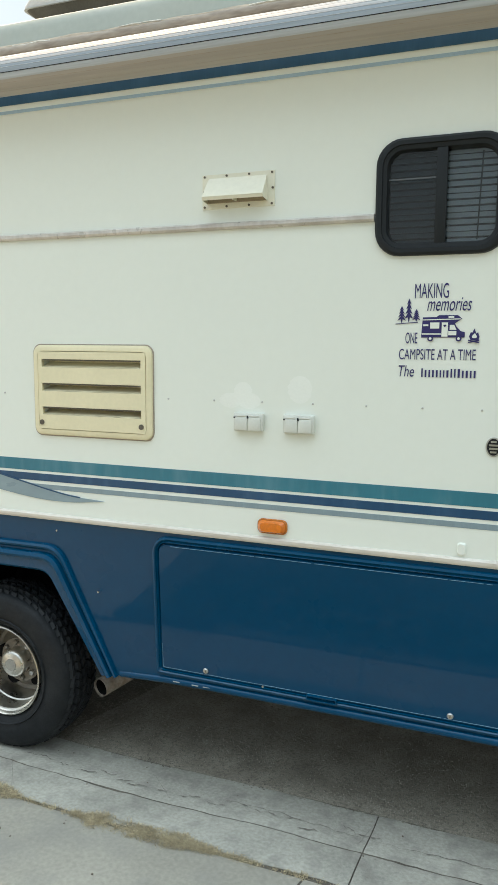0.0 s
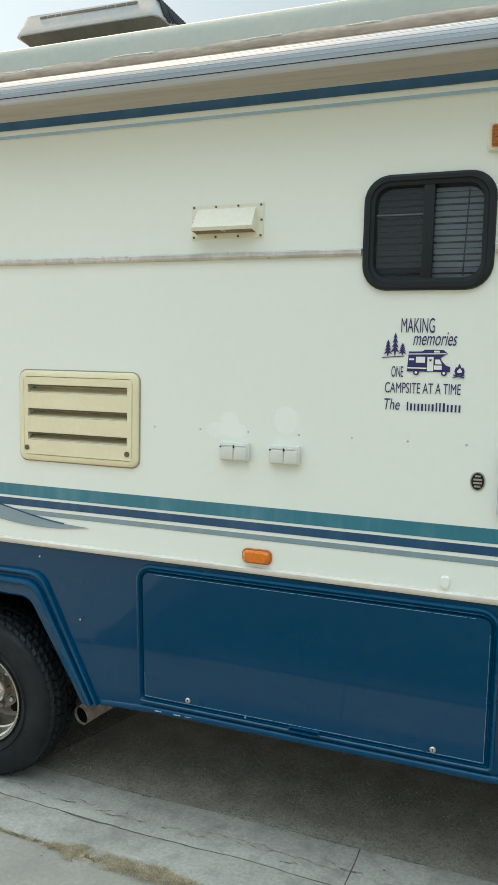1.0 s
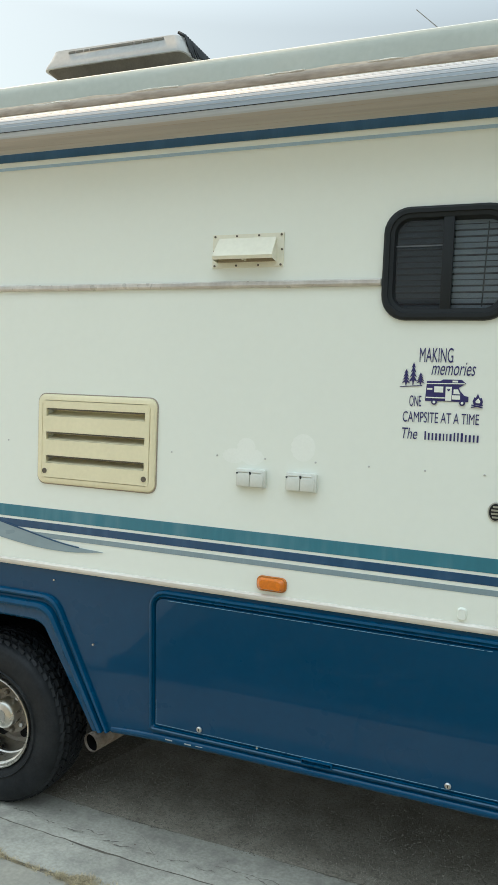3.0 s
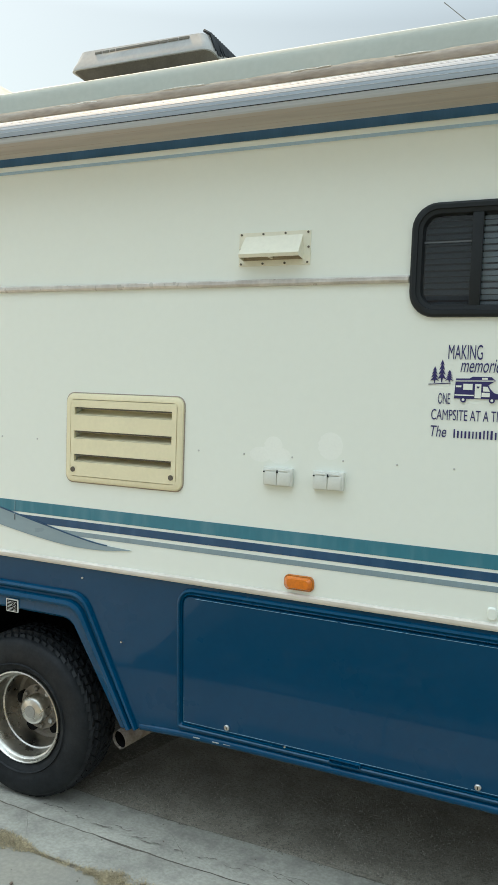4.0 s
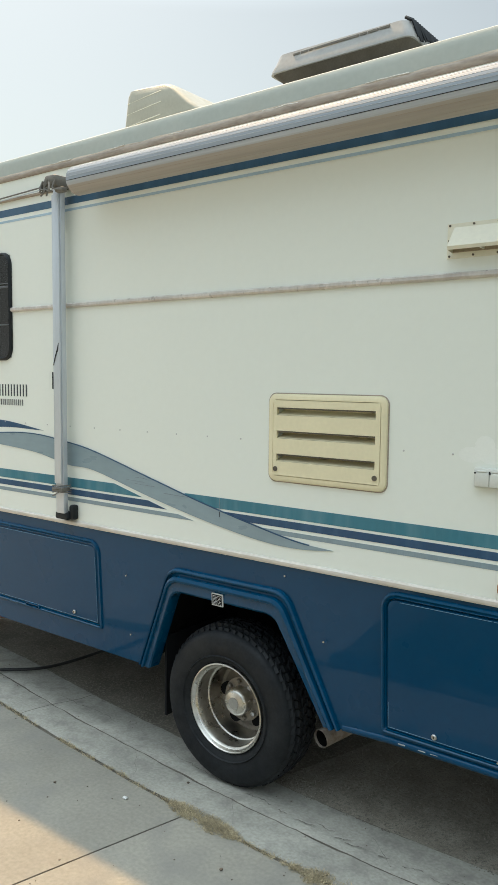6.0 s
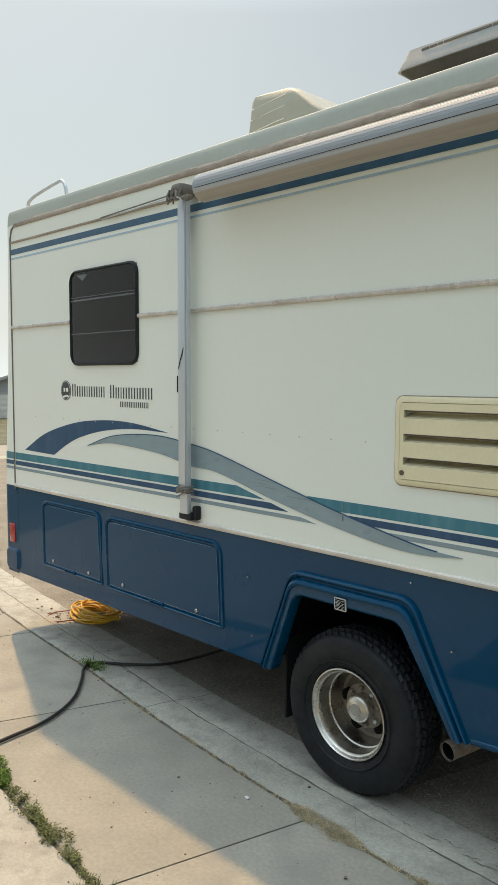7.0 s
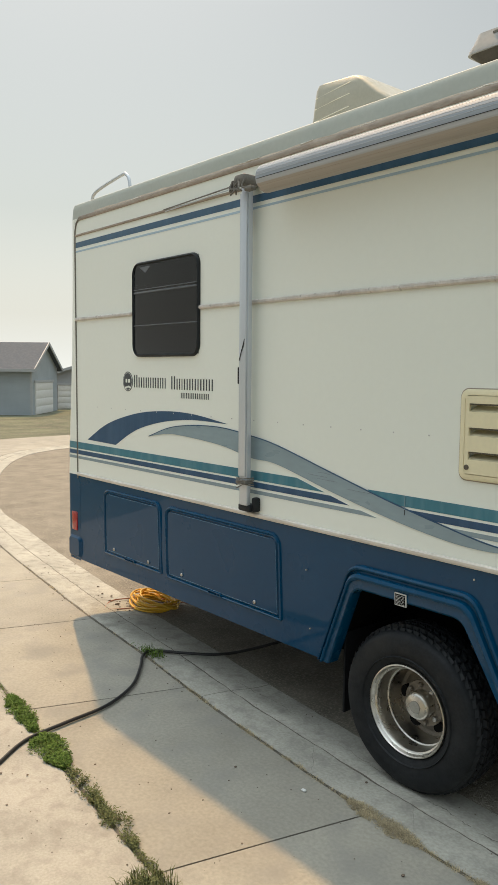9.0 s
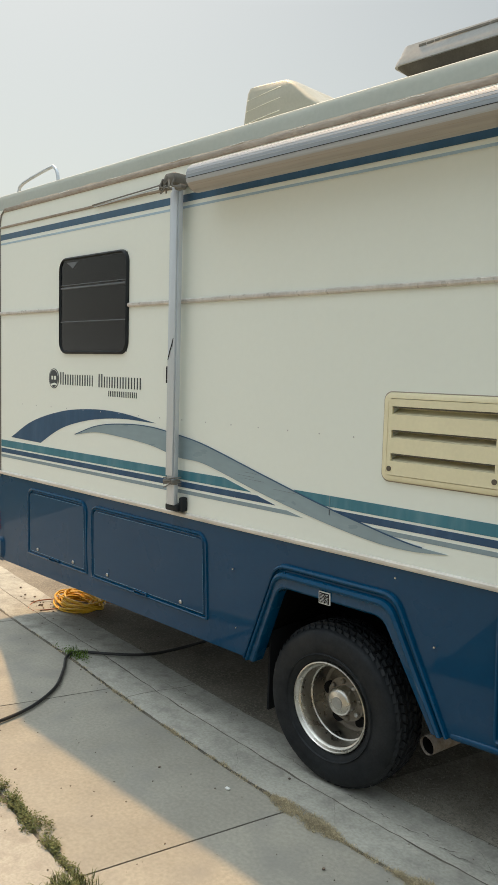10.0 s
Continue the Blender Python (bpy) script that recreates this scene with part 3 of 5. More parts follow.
        for k in range(4):
            a = radians((172, 310, 60, 242)[k])
            bm = B()
            pts = []
            for q in range(16):
                u = 2 * math.pi * q / 16
                rr, tt = 0.122 + 0.022 * math.cos(u), a + 0.24 * math.sin(u)
                pts.append((hub[0] + rr * math.cos(tt), hub[2] + rr * math.sin(tt)))
            # no opening is cut: a near-black plate paints the hole's shade
            part("hand_hole", prism(bm, pts, hub[1] + 0.160, hub[1] + 0.206), M_NEARBLACK, w, "near-black oval plate painting the shaded hand hole")
        # two nuts get bright steel, the others dull: which catch light is painted
        for k in range(8):
            a = radians(10 + 45 * k)
            c = (hub[0] + 0.088 * math.cos(a), hub[2] + 0.088 * math.sin(a))
            part("lug_nut", tube(B(), [(c[0], hub[1] + 0.158, c[1]), (c[0], hub[1] + 0.134, c[1]), (c[0], hub[1] + 0.128, c[1])], [0.0125, 0.0125, 0.006], 6), M_STEEL if k in (1, 7) else M_DISC, w)
    return w


wheel(rv, 0.028, True)
bm = B()
p0, p1 = Vector((0.475, 0.13, 0.345)), Vector((0.60, 0.60, 0.385))
tube(bm, [p0, p1, p1 + Vector((0.3, 0.25, 0.03))], 0.041, 20, caps=False)
part("exhaust_pipe", bm, M_PIPE, rv, "rusty tan exhaust tail pipe")
part("pipe_bore", tube(B(), [p0 + (p1 - p0) * 0.02, p1], 0.0365, 20, caps=False), M_NEARBLACK, rv, "near-black inside of the pipe")


# storage doors
def storage_door(x0, x1, z0, z1, bolts, latch_x):
    d = part("storage_door", prism(B(), rounded(x0 + 0.018, x1 - 0.018, z0 + 0.016, z1 - 0.022, 0.035, 5, 0.006), -0.007, 0.006, 0.0045), M_BLUE, rv, "dark blue storage compartment door")
    bm = B()
    frame_ring(bm, [(x0 - 0.012, x1 + 0.012, z0 - 0.010, z1 + 0.012, 0.004), (x0 - 0.008, x1 + 0.008, z0 - 0.007, z1 + 0.008, -0.009), (x0, x1, z0, z1, -0.012), (x0 + 0.006, x1 - 0.006, z0 + 0.006, z1 - 0.008, -0.004),
                    (x0 + 0.010, x1 - 0.010, z0 + 0.009, z1 - 0.013, -0.009), (x0 + 0.0155, x1 - 0.0155, z0 + 0.0135, z1 - 0.0195, 0.002)],
               [0.075, 0.07, 0.06, 0.055, 0.05, 0.04], 7, 0.16)
    part("door_frame", bm, M_BLUEFLARE, d, "raised blue edge trim")
    for bx, bz in bolts:
        b = tube(B(), [(bx, -0.004, bz), (bx, -0.012, bz), (bx, -0.015, bz)], [0.0115, 0.0115, 0.0085], 16)
        lock = part("lock", b, M_STEEL, d, "small round steel lock")
        part("key_slot", box(B(), bx - 0.0014, bx + 0.0014, -0.0158, -0.0148, bz - 0.0045, bz + 0.0045), M_NEARBLACK, lock)
    # thin pale line along the panel's edge: wear plus a highlight painted in
    xa, xb, za, zb = x0 + 0.024, x1 - 0.024, z0 + 0.022, z1 - 0.028
    rng = random.Random(int(x0 * 100) + 500)
    bm = B()
    for a_, b_ in (((xa, za), (xb, za)), ((xa + 0.05, zb), (xb - 0.05, zb)), ((xb, za), (xb, zb - 0.05)), ((xa, za), (xa, za + 0.1))):
        u = 0.0
        while u < 1.0:
            v_ = min(1.0, u + rng.uniform(0.06, 0.3))
            tube(bm, [(a_[0] + (b_[0] - a_[0]) * q, -0.0072, a_[1] + (b_[1] - a_[1]) * q) for q in (u, v_)], 0.0009, 4)
            u = v_ + rng.uniform(0.0, 0.01)
    tagged(part("edge_wear", bm, M_EDGEGLINT, d), "thin pale line of edge wear and painted highlight", kind="stuff")
    zl = z0 + 0.008
    bm = frame_ring(B(), [(latch_x - 0.062, latch_x + 0.062, zl - 0.012, zl + 0.012, -0.006), (latch_x - 0.06, latch_x + 0.06, zl - 0.010, zl + 0.010, -0.016), (latch_x - 0.056, latch_x + 0.056, zl - 0.006, zl + 0.006, -0.016), (latch_x - 0.055, latch_x + 0.055, zl - 0.005, zl + 0.005, -0.007)], [0.008, 0.007, 0.004, 0.003], 3)
    part("latch", bm, M_BLUEFLARE, d, "worn blue paddle latch")
    return d


storage_door(0.83, 2.20, 0.548, 1.103, [(1.048, 0.586), (2.004, 0.584)], 1.53)
storage_door(2.27, 3.6, 0.548, 1.103, [(2.45, 0.586), (3.4, 0.584)], 2.9)
storage_door(-1.90, -0.83, 0.612, 1.062, [(-1.734, 0.659), (-1.037, 0.656)], -1.4)
storage_door(-2.69, -1.97, 0.618, 1.072, [(-2.56, 0.662), (-2.117, 0.662)], -2.35)


for x in (0.90, 0.985, 1.035, 1.60, 2.12):
    part("paint_chip", box(B(), x, x + 0.03, -0.0142, -0.012, 0.515, 0.519), M_SCRAPE, rv)


# the lower body leans in a little towards its lower edge
LOWER = {"lower_skirt", "skirt_lip", "rear_skirt", "wheel_arch_flare", "storage_door", "door_frame", "lock", "key_slot", "edge_wear", "latch", "paint_chip", "warning_sticker", "dark_print", "print_bar"}
for ob in list(bpy.data.objects):
    if ob.type == "MESH" and ob.name.split(".")[0] in LOWER:
        for v in ob.data.vertices:
            if v.co.z < 1.09 and v.co.y < 0.3:
                lean = 0.055 * (1.09 - v.co.z) * max(0.0, min(1.0, (v.co.x + 3.3) / 2.748))
                v.co.y += lean
                v.co.z -= 0.5 * lean


# mouldings
def moulding(name, x0, x1, z0, z1, proud, mat_, label):
    bm = B()
    rng = random.Random(int(z0 * 1000))
    h = z1 - z0
    sec = [(0.001, z0), (-proud * 0.7, z0 + h * 0.08), (-proud, z0 + h * 0.35), (-proud * 0.97, z0 + h * 0.55), (-proud, z0 + h * 0.75), (-proud * 0.6, z1 - h * 0.04), (0.001, z1)]
    rows = []
    for x in steps(x0, x1, 0.12):
        w = rng.uniform(-0.0005, 0.0005)
        rows.append([bm.verts.new((x, y, z + w)) for y, z in sec])
    for a, b in zip(rows, rows[1:]):
        for i in range(len(sec) - 1):
            bm.faces.new((a[i], a[i + 1], b[i + 1], b[i]))
    bm.faces.new(rows[0])
    bm.faces.new(rows[-1])
    return part(name, bm, mat_, rv, label)


moulding("lower_moulding", -3.095, FRONT, 1.130, 1.156, 0.013, M_MOULD, "stained cream lower trim moulding")
moulding("belt_moulding", -3.09, WIN_R[0] - 0.002, 2.287, 2.313, 0.016, M_BELT, "weathered silver belt moulding")
moulding("belt_moulding", WIN_R[1] + 0.002, WIN_F[0] - 0.002, 2.287, 2.313, 0.016, M_BELT, "weathered silver belt moulding")
moulding("belt_moulding", WIN_F[1] + 0.002, FRONT, 2.287, 2.313, 0.016, M_BELT, "weathered silver belt moulding")
moulding("rain_gutter", -3.03, FRONT, 3.010, 3.040, 0.009, M_GUTTER, "brown-stained rain gutter")
moulding("upper_moulding", -3.085, FRONT, 2.900, 2.916, 0.009, M_GUTTER, "brown-stained upper moulding")
bm = B()
rows = []
for x in steps(-2.80, FRONT, 0.03):
    top = 3.048 + 0.007 * noise.noise(Vector((x * 1.7, 4, 0))) + 0.005 * noise.noise(Vector((x * 9.0, 7, 0)))
    rows.append([bm.verts.new(q) for q in ((x, -0.0045, 3.036), (x, -0.004, 3.043), (x, -0.0005, max(3.045, top)))])
for a, b in zip(rows, rows[1:]):
    for i in range(2):
        bm.faces.new((a[i], a[i + 1], b[i + 1], b[i]))
part("roof_sealant", bm, M_STAIN, rv, "brown-stained sealant along the roof edge")
rng = random.Random(15)
x = -2.3
while x < 4.0:
    n, zc = rng.randint(4, 9), 3.044 + rng.uniform(-0.004, 0.003)
    pts = [(x + 0.03 * q, -0.0042, zc + rng.uniform(-0.0022, 0.0022)) for q in range(n)]
    part("sealant_scrape", tube(B(), pts, [rng.uniform(0.0012, 0.0034) for _ in pts], 5), M_CAULK, rv, "pale scraped sealant")
    x += 0.03 * n + rng.uniform(0.05, 0.5)
for x in (1.655, WIN_R[1] + 0.02):
    part("screw", tube(B(), [(x, -0.008, 2.302), (x, -0.012, 2.302)], 0.006, 10), M_STEEL, rv)
part("corner_moulding", tube(B(), [(-3.098, -0.002, 1.11), (-3.098, -0.002, 2.0), (-3.098, -0.002, 2.86), (-3.095, -0.002, 2.94), (-3.075, -0.003, 2.995), (-3.03, -0.004, 3.025), (-2.99, -0.004, 3.03)], 0.006, 8), M_ACDARK, rv, "dark-edged vertical corner trim")


# painted stripes; the strips carry on round the rear corner
def stripe(name, pts, y, mat_, label="", parent=None):
    return part(name, prism(B(), pts, y, 0.0005), mat_, parent or rv, label)


def cap_stripe(z0, z1, mat_):
    part("cap_stripe", cap_outline([z0, z1], 9, 0.0015), mat_, rv)


for z0, z1, xl0, xl1, xr, m_, nm in ((1.336, 1.386, -0.50, -0.70, -0.22, M_TEAL, "teal_stripe"), (1.294, 1.325, -0.335, -0.46, -0.02, M_NAVY, "navy_stripe"), (1.260, 1.280, -0.16, -0.26, 0.16, M_GREYV, "grey_stripe")):
    stripe(nm, [(-3.087, z0), (xl0, z0), (xl1, z1), (-3.087, z1)], -0.0015, m_, "faded painted side stripe")
    stripe(nm, [(xr + 0.05, z0), (FRONT, z0), (FRONT, z1), (xr, z1)], -0.0015, m_, "faded painted side stripe")
    cap_stripe(z0, z1, m_)
stripe("upper_stripe", [(-3.087, 2.820), (FRONT, 2.820), (FRONT, 2.859), (-3.087, 2.859)], -0.0015, M_TOPBLUE, "dark blue stripe under the roof edge")
stripe("upper_pinstripe", [(-3.087, 2.787), (FRONT, 2.787), (FRONT, 2.799), (-3.087, 2.799)], -0.0015, M_LTBLUE, "pale blue pinstripe")
A_UP = curve_points([(-2.94, 1.415), (-2.64, 1.55), (-2.26, 1.64), (-1.92, 1.672), (-1.61, 1.668), (-1.27, 1.628)], 8)
A_LO = curve_points([(-2.53, 1.408), (-2.36, 1.49), (-2.19, 1.55), (-1.92, 1.605), (-1.61, 1.632), (-1.27, 1.627)], 8)
stripe("navy_swoosh", [tuple(p) for p in A_UP] + [tuple(p) for p in A_LO[::-1]][1:], -0.0015, M_NAVY, "navy blue arched swoosh graphic")
B_UP = curve_points([(-2.10, 1.50), (-1.86, 1.57), (-1.61, 1.60), (-1.34, 1.605), (-1.08, 1.578), (-0.85, 1.54), (-0.44, 1.435), (-0.09, 1.347), (0.21, 1.282), (0.42, 1.243), (0.60, 1.230)], 6)
B_LO = curve_points([(-2.10, 1.499), (-1.90, 1.528), (-1.73, 1.53), (-1.34, 1.503), (-1.07, 1.455), (-0.85, 1.44), (-0.44, 1.342), (-0.08, 1.268), (0.22, 1.222), (0.42, 1.213), (0.60, 1.229)], 6)
stripe("slate_swoosh", [tuple(p) for p in B_UP] + [tuple(p) for p in B_LO[::-1]][1:-1], -0.0035, M_SWOOSH, "slate blue sweeping swoosh graphic")
stripe("swoosh_edge", [tuple(p + Vector((0, 0.003))) for p in B_UP[:-4]] + [tuple(p - Vector((0, 0.002))) for p in B_UP[-5::-1]], -0.0045, M_NAVY)


# a seam and scratches in the swoosh film
part("film_seam", box(B(), -0.0035, -0.0005, -0.0056, -0.0036, 1.298, 1.322), M_LOGO, rv, "dark split in the vinyl film")
part("film_seam", box(B(), -0.003, -0.001, -0.0052, -0.0036, 1.322, 1.386), M_GREYV, rv, "pale seam in the vinyl film")
rng = random.Random(31)
for k in range(4):
    x = rng.uniform(-0.62, -0.12)
    z = 1.40 - 0.235 * (x + 0.44) + rng.uniform(-0.03, 0.02)
    part("scratch", tube(B(), [(x, -0.0037, z), (x + 0.05, -0.0037, z + rng.uniform(-0.004, 0.002)), (x + rng.uniform(0.07, 0.16), -0.0037, z - 0.004)], 0.0007, 4), M_RAIL, rv)


# windows
def window(w, r, label, sash):
    x0, x1, z0, z1 = w
    win = part("window", frame_ring(B(), [(x0, x1, z0, z1, 0.0), (x0 + 0.002, x1 - 0.002, z0 + 0.002, z1 - 0.002, -0.012), (x0 + 0.010, x1 - 0.010, z0 + 0.010, z1 - 0.010, -0.018), (x0 + sash * 0.55, x1 - sash * 0.55, z0 + sash * 0.55, z1 - sash * 0.55, -0.018),
                                           (x0 + sash * 0.6, x1 - sash * 0.6, z0 + sash * 0.6, z1 - sash * 0.6, -0.012), (x0 + sash * 0.9, x1 - sash * 0.9, z0 + sash * 0.9, z1 - sash * 0.9, -0.010), (x0 + sash, x1 - sash, z0 + sash, z1 - sash, 0.006), (x0 + sash, x1 - sash, z0 + sash, z1 - sash, 0.045)],
                                    [r, r, r * 0.93, r * 0.8, r * 0.78, r * 0.65, r * 0.6, r * 0.6]), M_BLACKPL, rv, label)
    return win


wf = window(WIN_F, 0.085, "black-framed sliding window with half-lit blinds", 0.042)
pane = part("pane", box(B(), 1.728, 1.906, 0.012, 0.016, 2.206, 2.514), M_GLASS, wf, "dark screened glass")
pane.visible_shadow = False
pane = part("pane", box(B(), 1.906, 2.082, 0.018, 0.022, 2.206, 2.514), M_CLEAR, wf, "clear glass")
pane.visible_shadow = False
part("mullion", box(B(), 1.888, 1.924, -0.008, 0.011, 2.205, 2.515, 0.004), M_BLACKPL, wf)
part("sash_rail", box(B(), 1.735, 1.89, -0.004, 0.010, 2.206, 2.214, 0.002), M_BLACKPL, wf)
for k in range(15):
    z = 2.21 + k * 0.0205
    bm = B()
    sl = 0.0012 * math.sin(k * 2.1)
    box(bm, 1.70, 2.11, -0.0015, 0.0015, -0.0085, 0.0085)
    bmesh.ops.transform(bm, matrix=Matrix.Translation((0, 0.042, z + 0.008 + sl)) @ Matrix.Rotation(radians(-28), 4, "X"), verts=bm.verts)
    part("blind_slat", bm, M_BLIND, wf)
part("blind_cord", tube(B(), [(2.02, 0.036, 2.22), (2.03, 0.036, 2.50)], 0.0025, 6), M_BLACKPL, wf)
# near-black sheet added behind the slats, painting the unlit room as colour
part("window_backing", box(B(), 1.68, 2.13, 0.075, 0.085, 2.16, 2.56), M_NEARBLACK, wf)
part("screen_rail", box(B(), 1.732, 1.89, 0.004, 0.010, 2.418, 2.4225), M_RAIL, wf, "thin grey screen rail")

wr = window(WIN_R, 0.075, "black-framed dark tinted rear window", 0.022)
pane = part("pane", prism(B(), rounded(-2.264, -1.557, 2.034, 2.606, 0.055), -0.0085, -0.005), M_GLASS, wr, "dark tinted glass")
pane.visible_shadow = False
for z, h in ((2.447, 0.005), (2.425, 0.011), (2.215, 0.006)):
    part("sash_rail", box(B(), -2.260, -1.561, -0.0135, -0.0088, z, z + h, 0.002), M_RAIL, wr)
for k in range(22):
    z = 2.045 + k * 0.0255
    part("shade_pleat", prism(B(), [(-2.26, z), (-1.5, z), (-1.5, z + 0.024), (-2.26, z + 0.024)], 0.05 + 0.004 * (k % 2), 0.058), M_DARKBLIND, wr)
# sticker-like triangle on the outer face of the glass
part("blind_corner", prism(B(), [(-2.195, 2.592), (-2.065, 2.592), (-2.125, 2.552)], -0.0098, -0.0088), M_RAIL, wr, "pale sticker-like triangle on the window glass")

# refrigerator vent
fv = part("refrigerator_vent", frame_ring(B(), [(0.272, 0.832, 1.493, 1.866, 0.0), (0.275, 0.829, 1.496, 1.863, -0.010), (0.282, 0.822, 1.503, 1.856, -0.014), (0.297, 0.807, 1.518, 1.841, -0.014), (0.299, 0.805, 1.520, 1.839, -0.003)], [0.035, 0.034, 0.03, 0.02, 0.016]), M_BEIGE, rv, "beige plastic louvred refrigerator vent")
# brown ring paints the contact shadow round the vent frame
part("vent_sealant", frame_ring(B(), [(0.2685, 0.8355, 1.4895, 1.8695, 0.0), (0.2688, 0.8352, 1.4898, 1.8692, -0.003), (0.2725, 0.8315, 1.4935, 1.8655, -0.003)], [0.037, 0.037, 0.035]), M_GUTTER, fv, "thin brown line painting the vent's contact shadow")
part("vent_backing", box(B(), 0.300, 0.804, 0.047, 0.055, 1.55, 1.83), M_BEIGE, fv)
louvres = [(1.775, 1.808), (1.677, 1.710), (1.580, 1.612)]
edges = [1.5205] + [v for lv in louvres[::-1] for v in lv] + [1.8385]
for k in range(0, len(edges), 2):
    bm = prism(B(), [(0.2993, edges[k]), (0.8047, edges[k]), (0.8047, edges[k + 1]), (0.2993, edges[k + 1])], -0.016, -0.001, 0.002)
    part("vent_panel", bm, M_BEIGE, fv)
for z0, z1 in louvres:
    for x0, x1 in ((0.2995, 0.318), (0.784, 0.8045)):
        part("vent_side", box(B(), x0, x1, -0.0155, -0.002, z0 + 0.0001, z1 - 0.0001), M_BEIGE, fv)
    bm = B()
    vs = [bm.verts.new(p) for p in ((0.316, -0.012, z0 + 0.001), (0.786, -0.012, z0 + 0.001), (0.786, 0.046, z0 + 0.02), (0.316, 0.046, z0 + 0.02))]
    bm.faces.new(vs)
    part("louvre_slope", bm, M_BEIGE, fv)
    bm = B()
    for q in range(30):
        xq = 0.322 + q * 0.0155
        box(bm, xq, xq + 0.012, -0.0150, -0.004, z1 - 0.006, z1 - 0.001)
    part("louvre_teeth", bm, M_DARKSLOT, fv)
for x in (0.314, 0.785):
    part("quarter_turn_screw", tube(B(), [(x, -0.015, 1.547), (x, -0.019, 1.547)], 0.011, 12), M_DARKSLOT, fv)

# range hood vent
rvn = part("range_vent", prism(B(), [(1.046, 2.362), (1.328, 2.362), (1.328, 2.484), (1.046, 2.484)], -0.004, 0.001, 0.001), M_IVORY, rv, "ivory plastic range hood vent")
bm = B()
xa, xb = 1.068, 1.302
v = [bm.verts.new(p) for p in ((xa + 0.004, -0.004, 2.470), (xb - 0.004, -0.004, 2.470), (xb, -0.058, 2.398), (xa, -0.058, 2.398), (xa, -0.004, 2.380), (xb, -0.004, 2.380), (xb, -0.052, 2.386), (xa, -0.052, 2.386))]
for f in ((0, 1, 2, 3), (2, 3, 7, 6), (0, 3, 7, 4), (1, 2, 6, 5)):
    bm.faces.new([v[i] for i in f])
part("hood", bm, M_IVORY, rvn)
# brown block in the mouth of the hood paints its inner shade
part("hood_opening", box(B(), xa + 0.004, xb - 0.004, -0.012, -0.0045, 2.382, 2.42), M_HOODSHADE, rvn)
part("flap", box(B(), (xa + xb) / 2 - 0.002, (xa + xb) / 2 + 0.002, -0.05, -0.005, 2.384, 2.41), M_IVORY, rvn)
for x, z in [(1.056 + 0.262 * k / 3, zz) for k in range(4) for zz in (2.370, 2.477)] + [(1.054, 2.424), (1.321, 2.424)]:
    part("screw", tube(B(), [(x, -0.003, z), (x, -0.007, z)], 0.0042, 8), M_DARKSLOT, rvn)

# outside sockets with flap lids
for x0 in (1.180, 1.375):
    o = part("outdoor_socket", box(B(), x0, x0 + 0.117, -0.022, 0.0005, 1.553, 1.622, 0.006), M_OUTLET, rv, "pale grey weatherproof outdoor socket")
    for q in (0, 1):
        part("flap_lid", box(B(), x0 + 0.006 + 0.053 * q, x0 + 0.057 + 0.053 * q, -0.027, -0.020, 1.557, 1.606, 0.003), M_OUTLET, o)
        part("hinge", box(B(), x0 + 0.012 + 0.053 * q, x0 + 0.048 + 0.053 * q, -0.026, -0.020, 1.608, 1.614, 0.002), M_BLACKPL if q == 2 else M_OUTLET, o)
        part("hinge_gap", box(B(), x0 + 0.004 + 0.053 * q, x0 + 0.010 + 0.053 * q, -0.0285, -0.020, 1.602, 1.607), M_BLACKPL, o)
    part("lid_gap", box(B(), x0 + 0.056, x0 + 0.060, -0.0275, -0.020, 1.604, 1.612), M_BLACKPL, o)
# pale patches above the sockets
for cx, cz, rx_, rz_ in ((1.432, 1.712, 0.046, 0.05), (1.21, 1.70, 0.036, 0.035), (1.16, 1.665, 0.045, 0.028), (1.235, 1.665, 0.045, 0.030)):
    part("residue_patch", prism(B(), [(cx + rx_ * math.cos(2 * math.pi * k / 28) * (1 + 0.07 * math.sin(3 * k)), cz + rz_ * math.sin(2 * math.pi * k / 28)) for k in range(28)], -0.0003 - 0.0001 * cx, 0.0005), M_RESIDUE, rv)
# marker lights
mk = part("side_marker", prism(B(), rounded(1.275, 1.392, 1.170, 1.226, 0.02), -0.010, 0.0, 0.003), M_AMBERD, rv, "amber side marker light")
part("lens", prism(B(), rounded(1.280, 1.387, 1.175, 1.221, 0.017), -0.026, -0.009, 0.012), M_AMBER, mk, "bright orange lens")
mk = part("clearance_light", prism(B(), rounded(2.08, 2.20, 2.60, 2.692, 0.015), -0.016, 0.0, 0.005), M_IVORY, rv, "amber porch light in ivory frame")
part("lens", prism(B(), rounded(2.093, 2.187, 2.613, 2.68, 0.008), -0.03, -0.014, 0.006), M_AMBERD, mk, "brown amber ribbed lens")
for k in range(6):
    part("lens_rib", box(B(), 2.096, 2.184, -0.033, -0.028, 2.618 + 0.0105 * k, 2.622 + 0.0105 * k), M_AMBERD, mk)
bd = part("oval_badge", prism(B(), [(2.107 + 0.025 * math.cos(2 * math.pi * k / 32), 1.542 + 0.033 * math.sin(2 * math.pi * k / 32)) for k in range(32)], -0.004, 0.0005, 0.001), M_STEEL, rv, "small oval black and silver badge")
part("badge_face", prism(B(), [(2.107 + 0.0205 * math.cos(2 * math.pi * k / 32), 1.542 + 0.028 * math.sin(2 * math.pi * k / 32)) for k in range(32)], -0.0052, -0.0035), M_BLACKPL, bd)
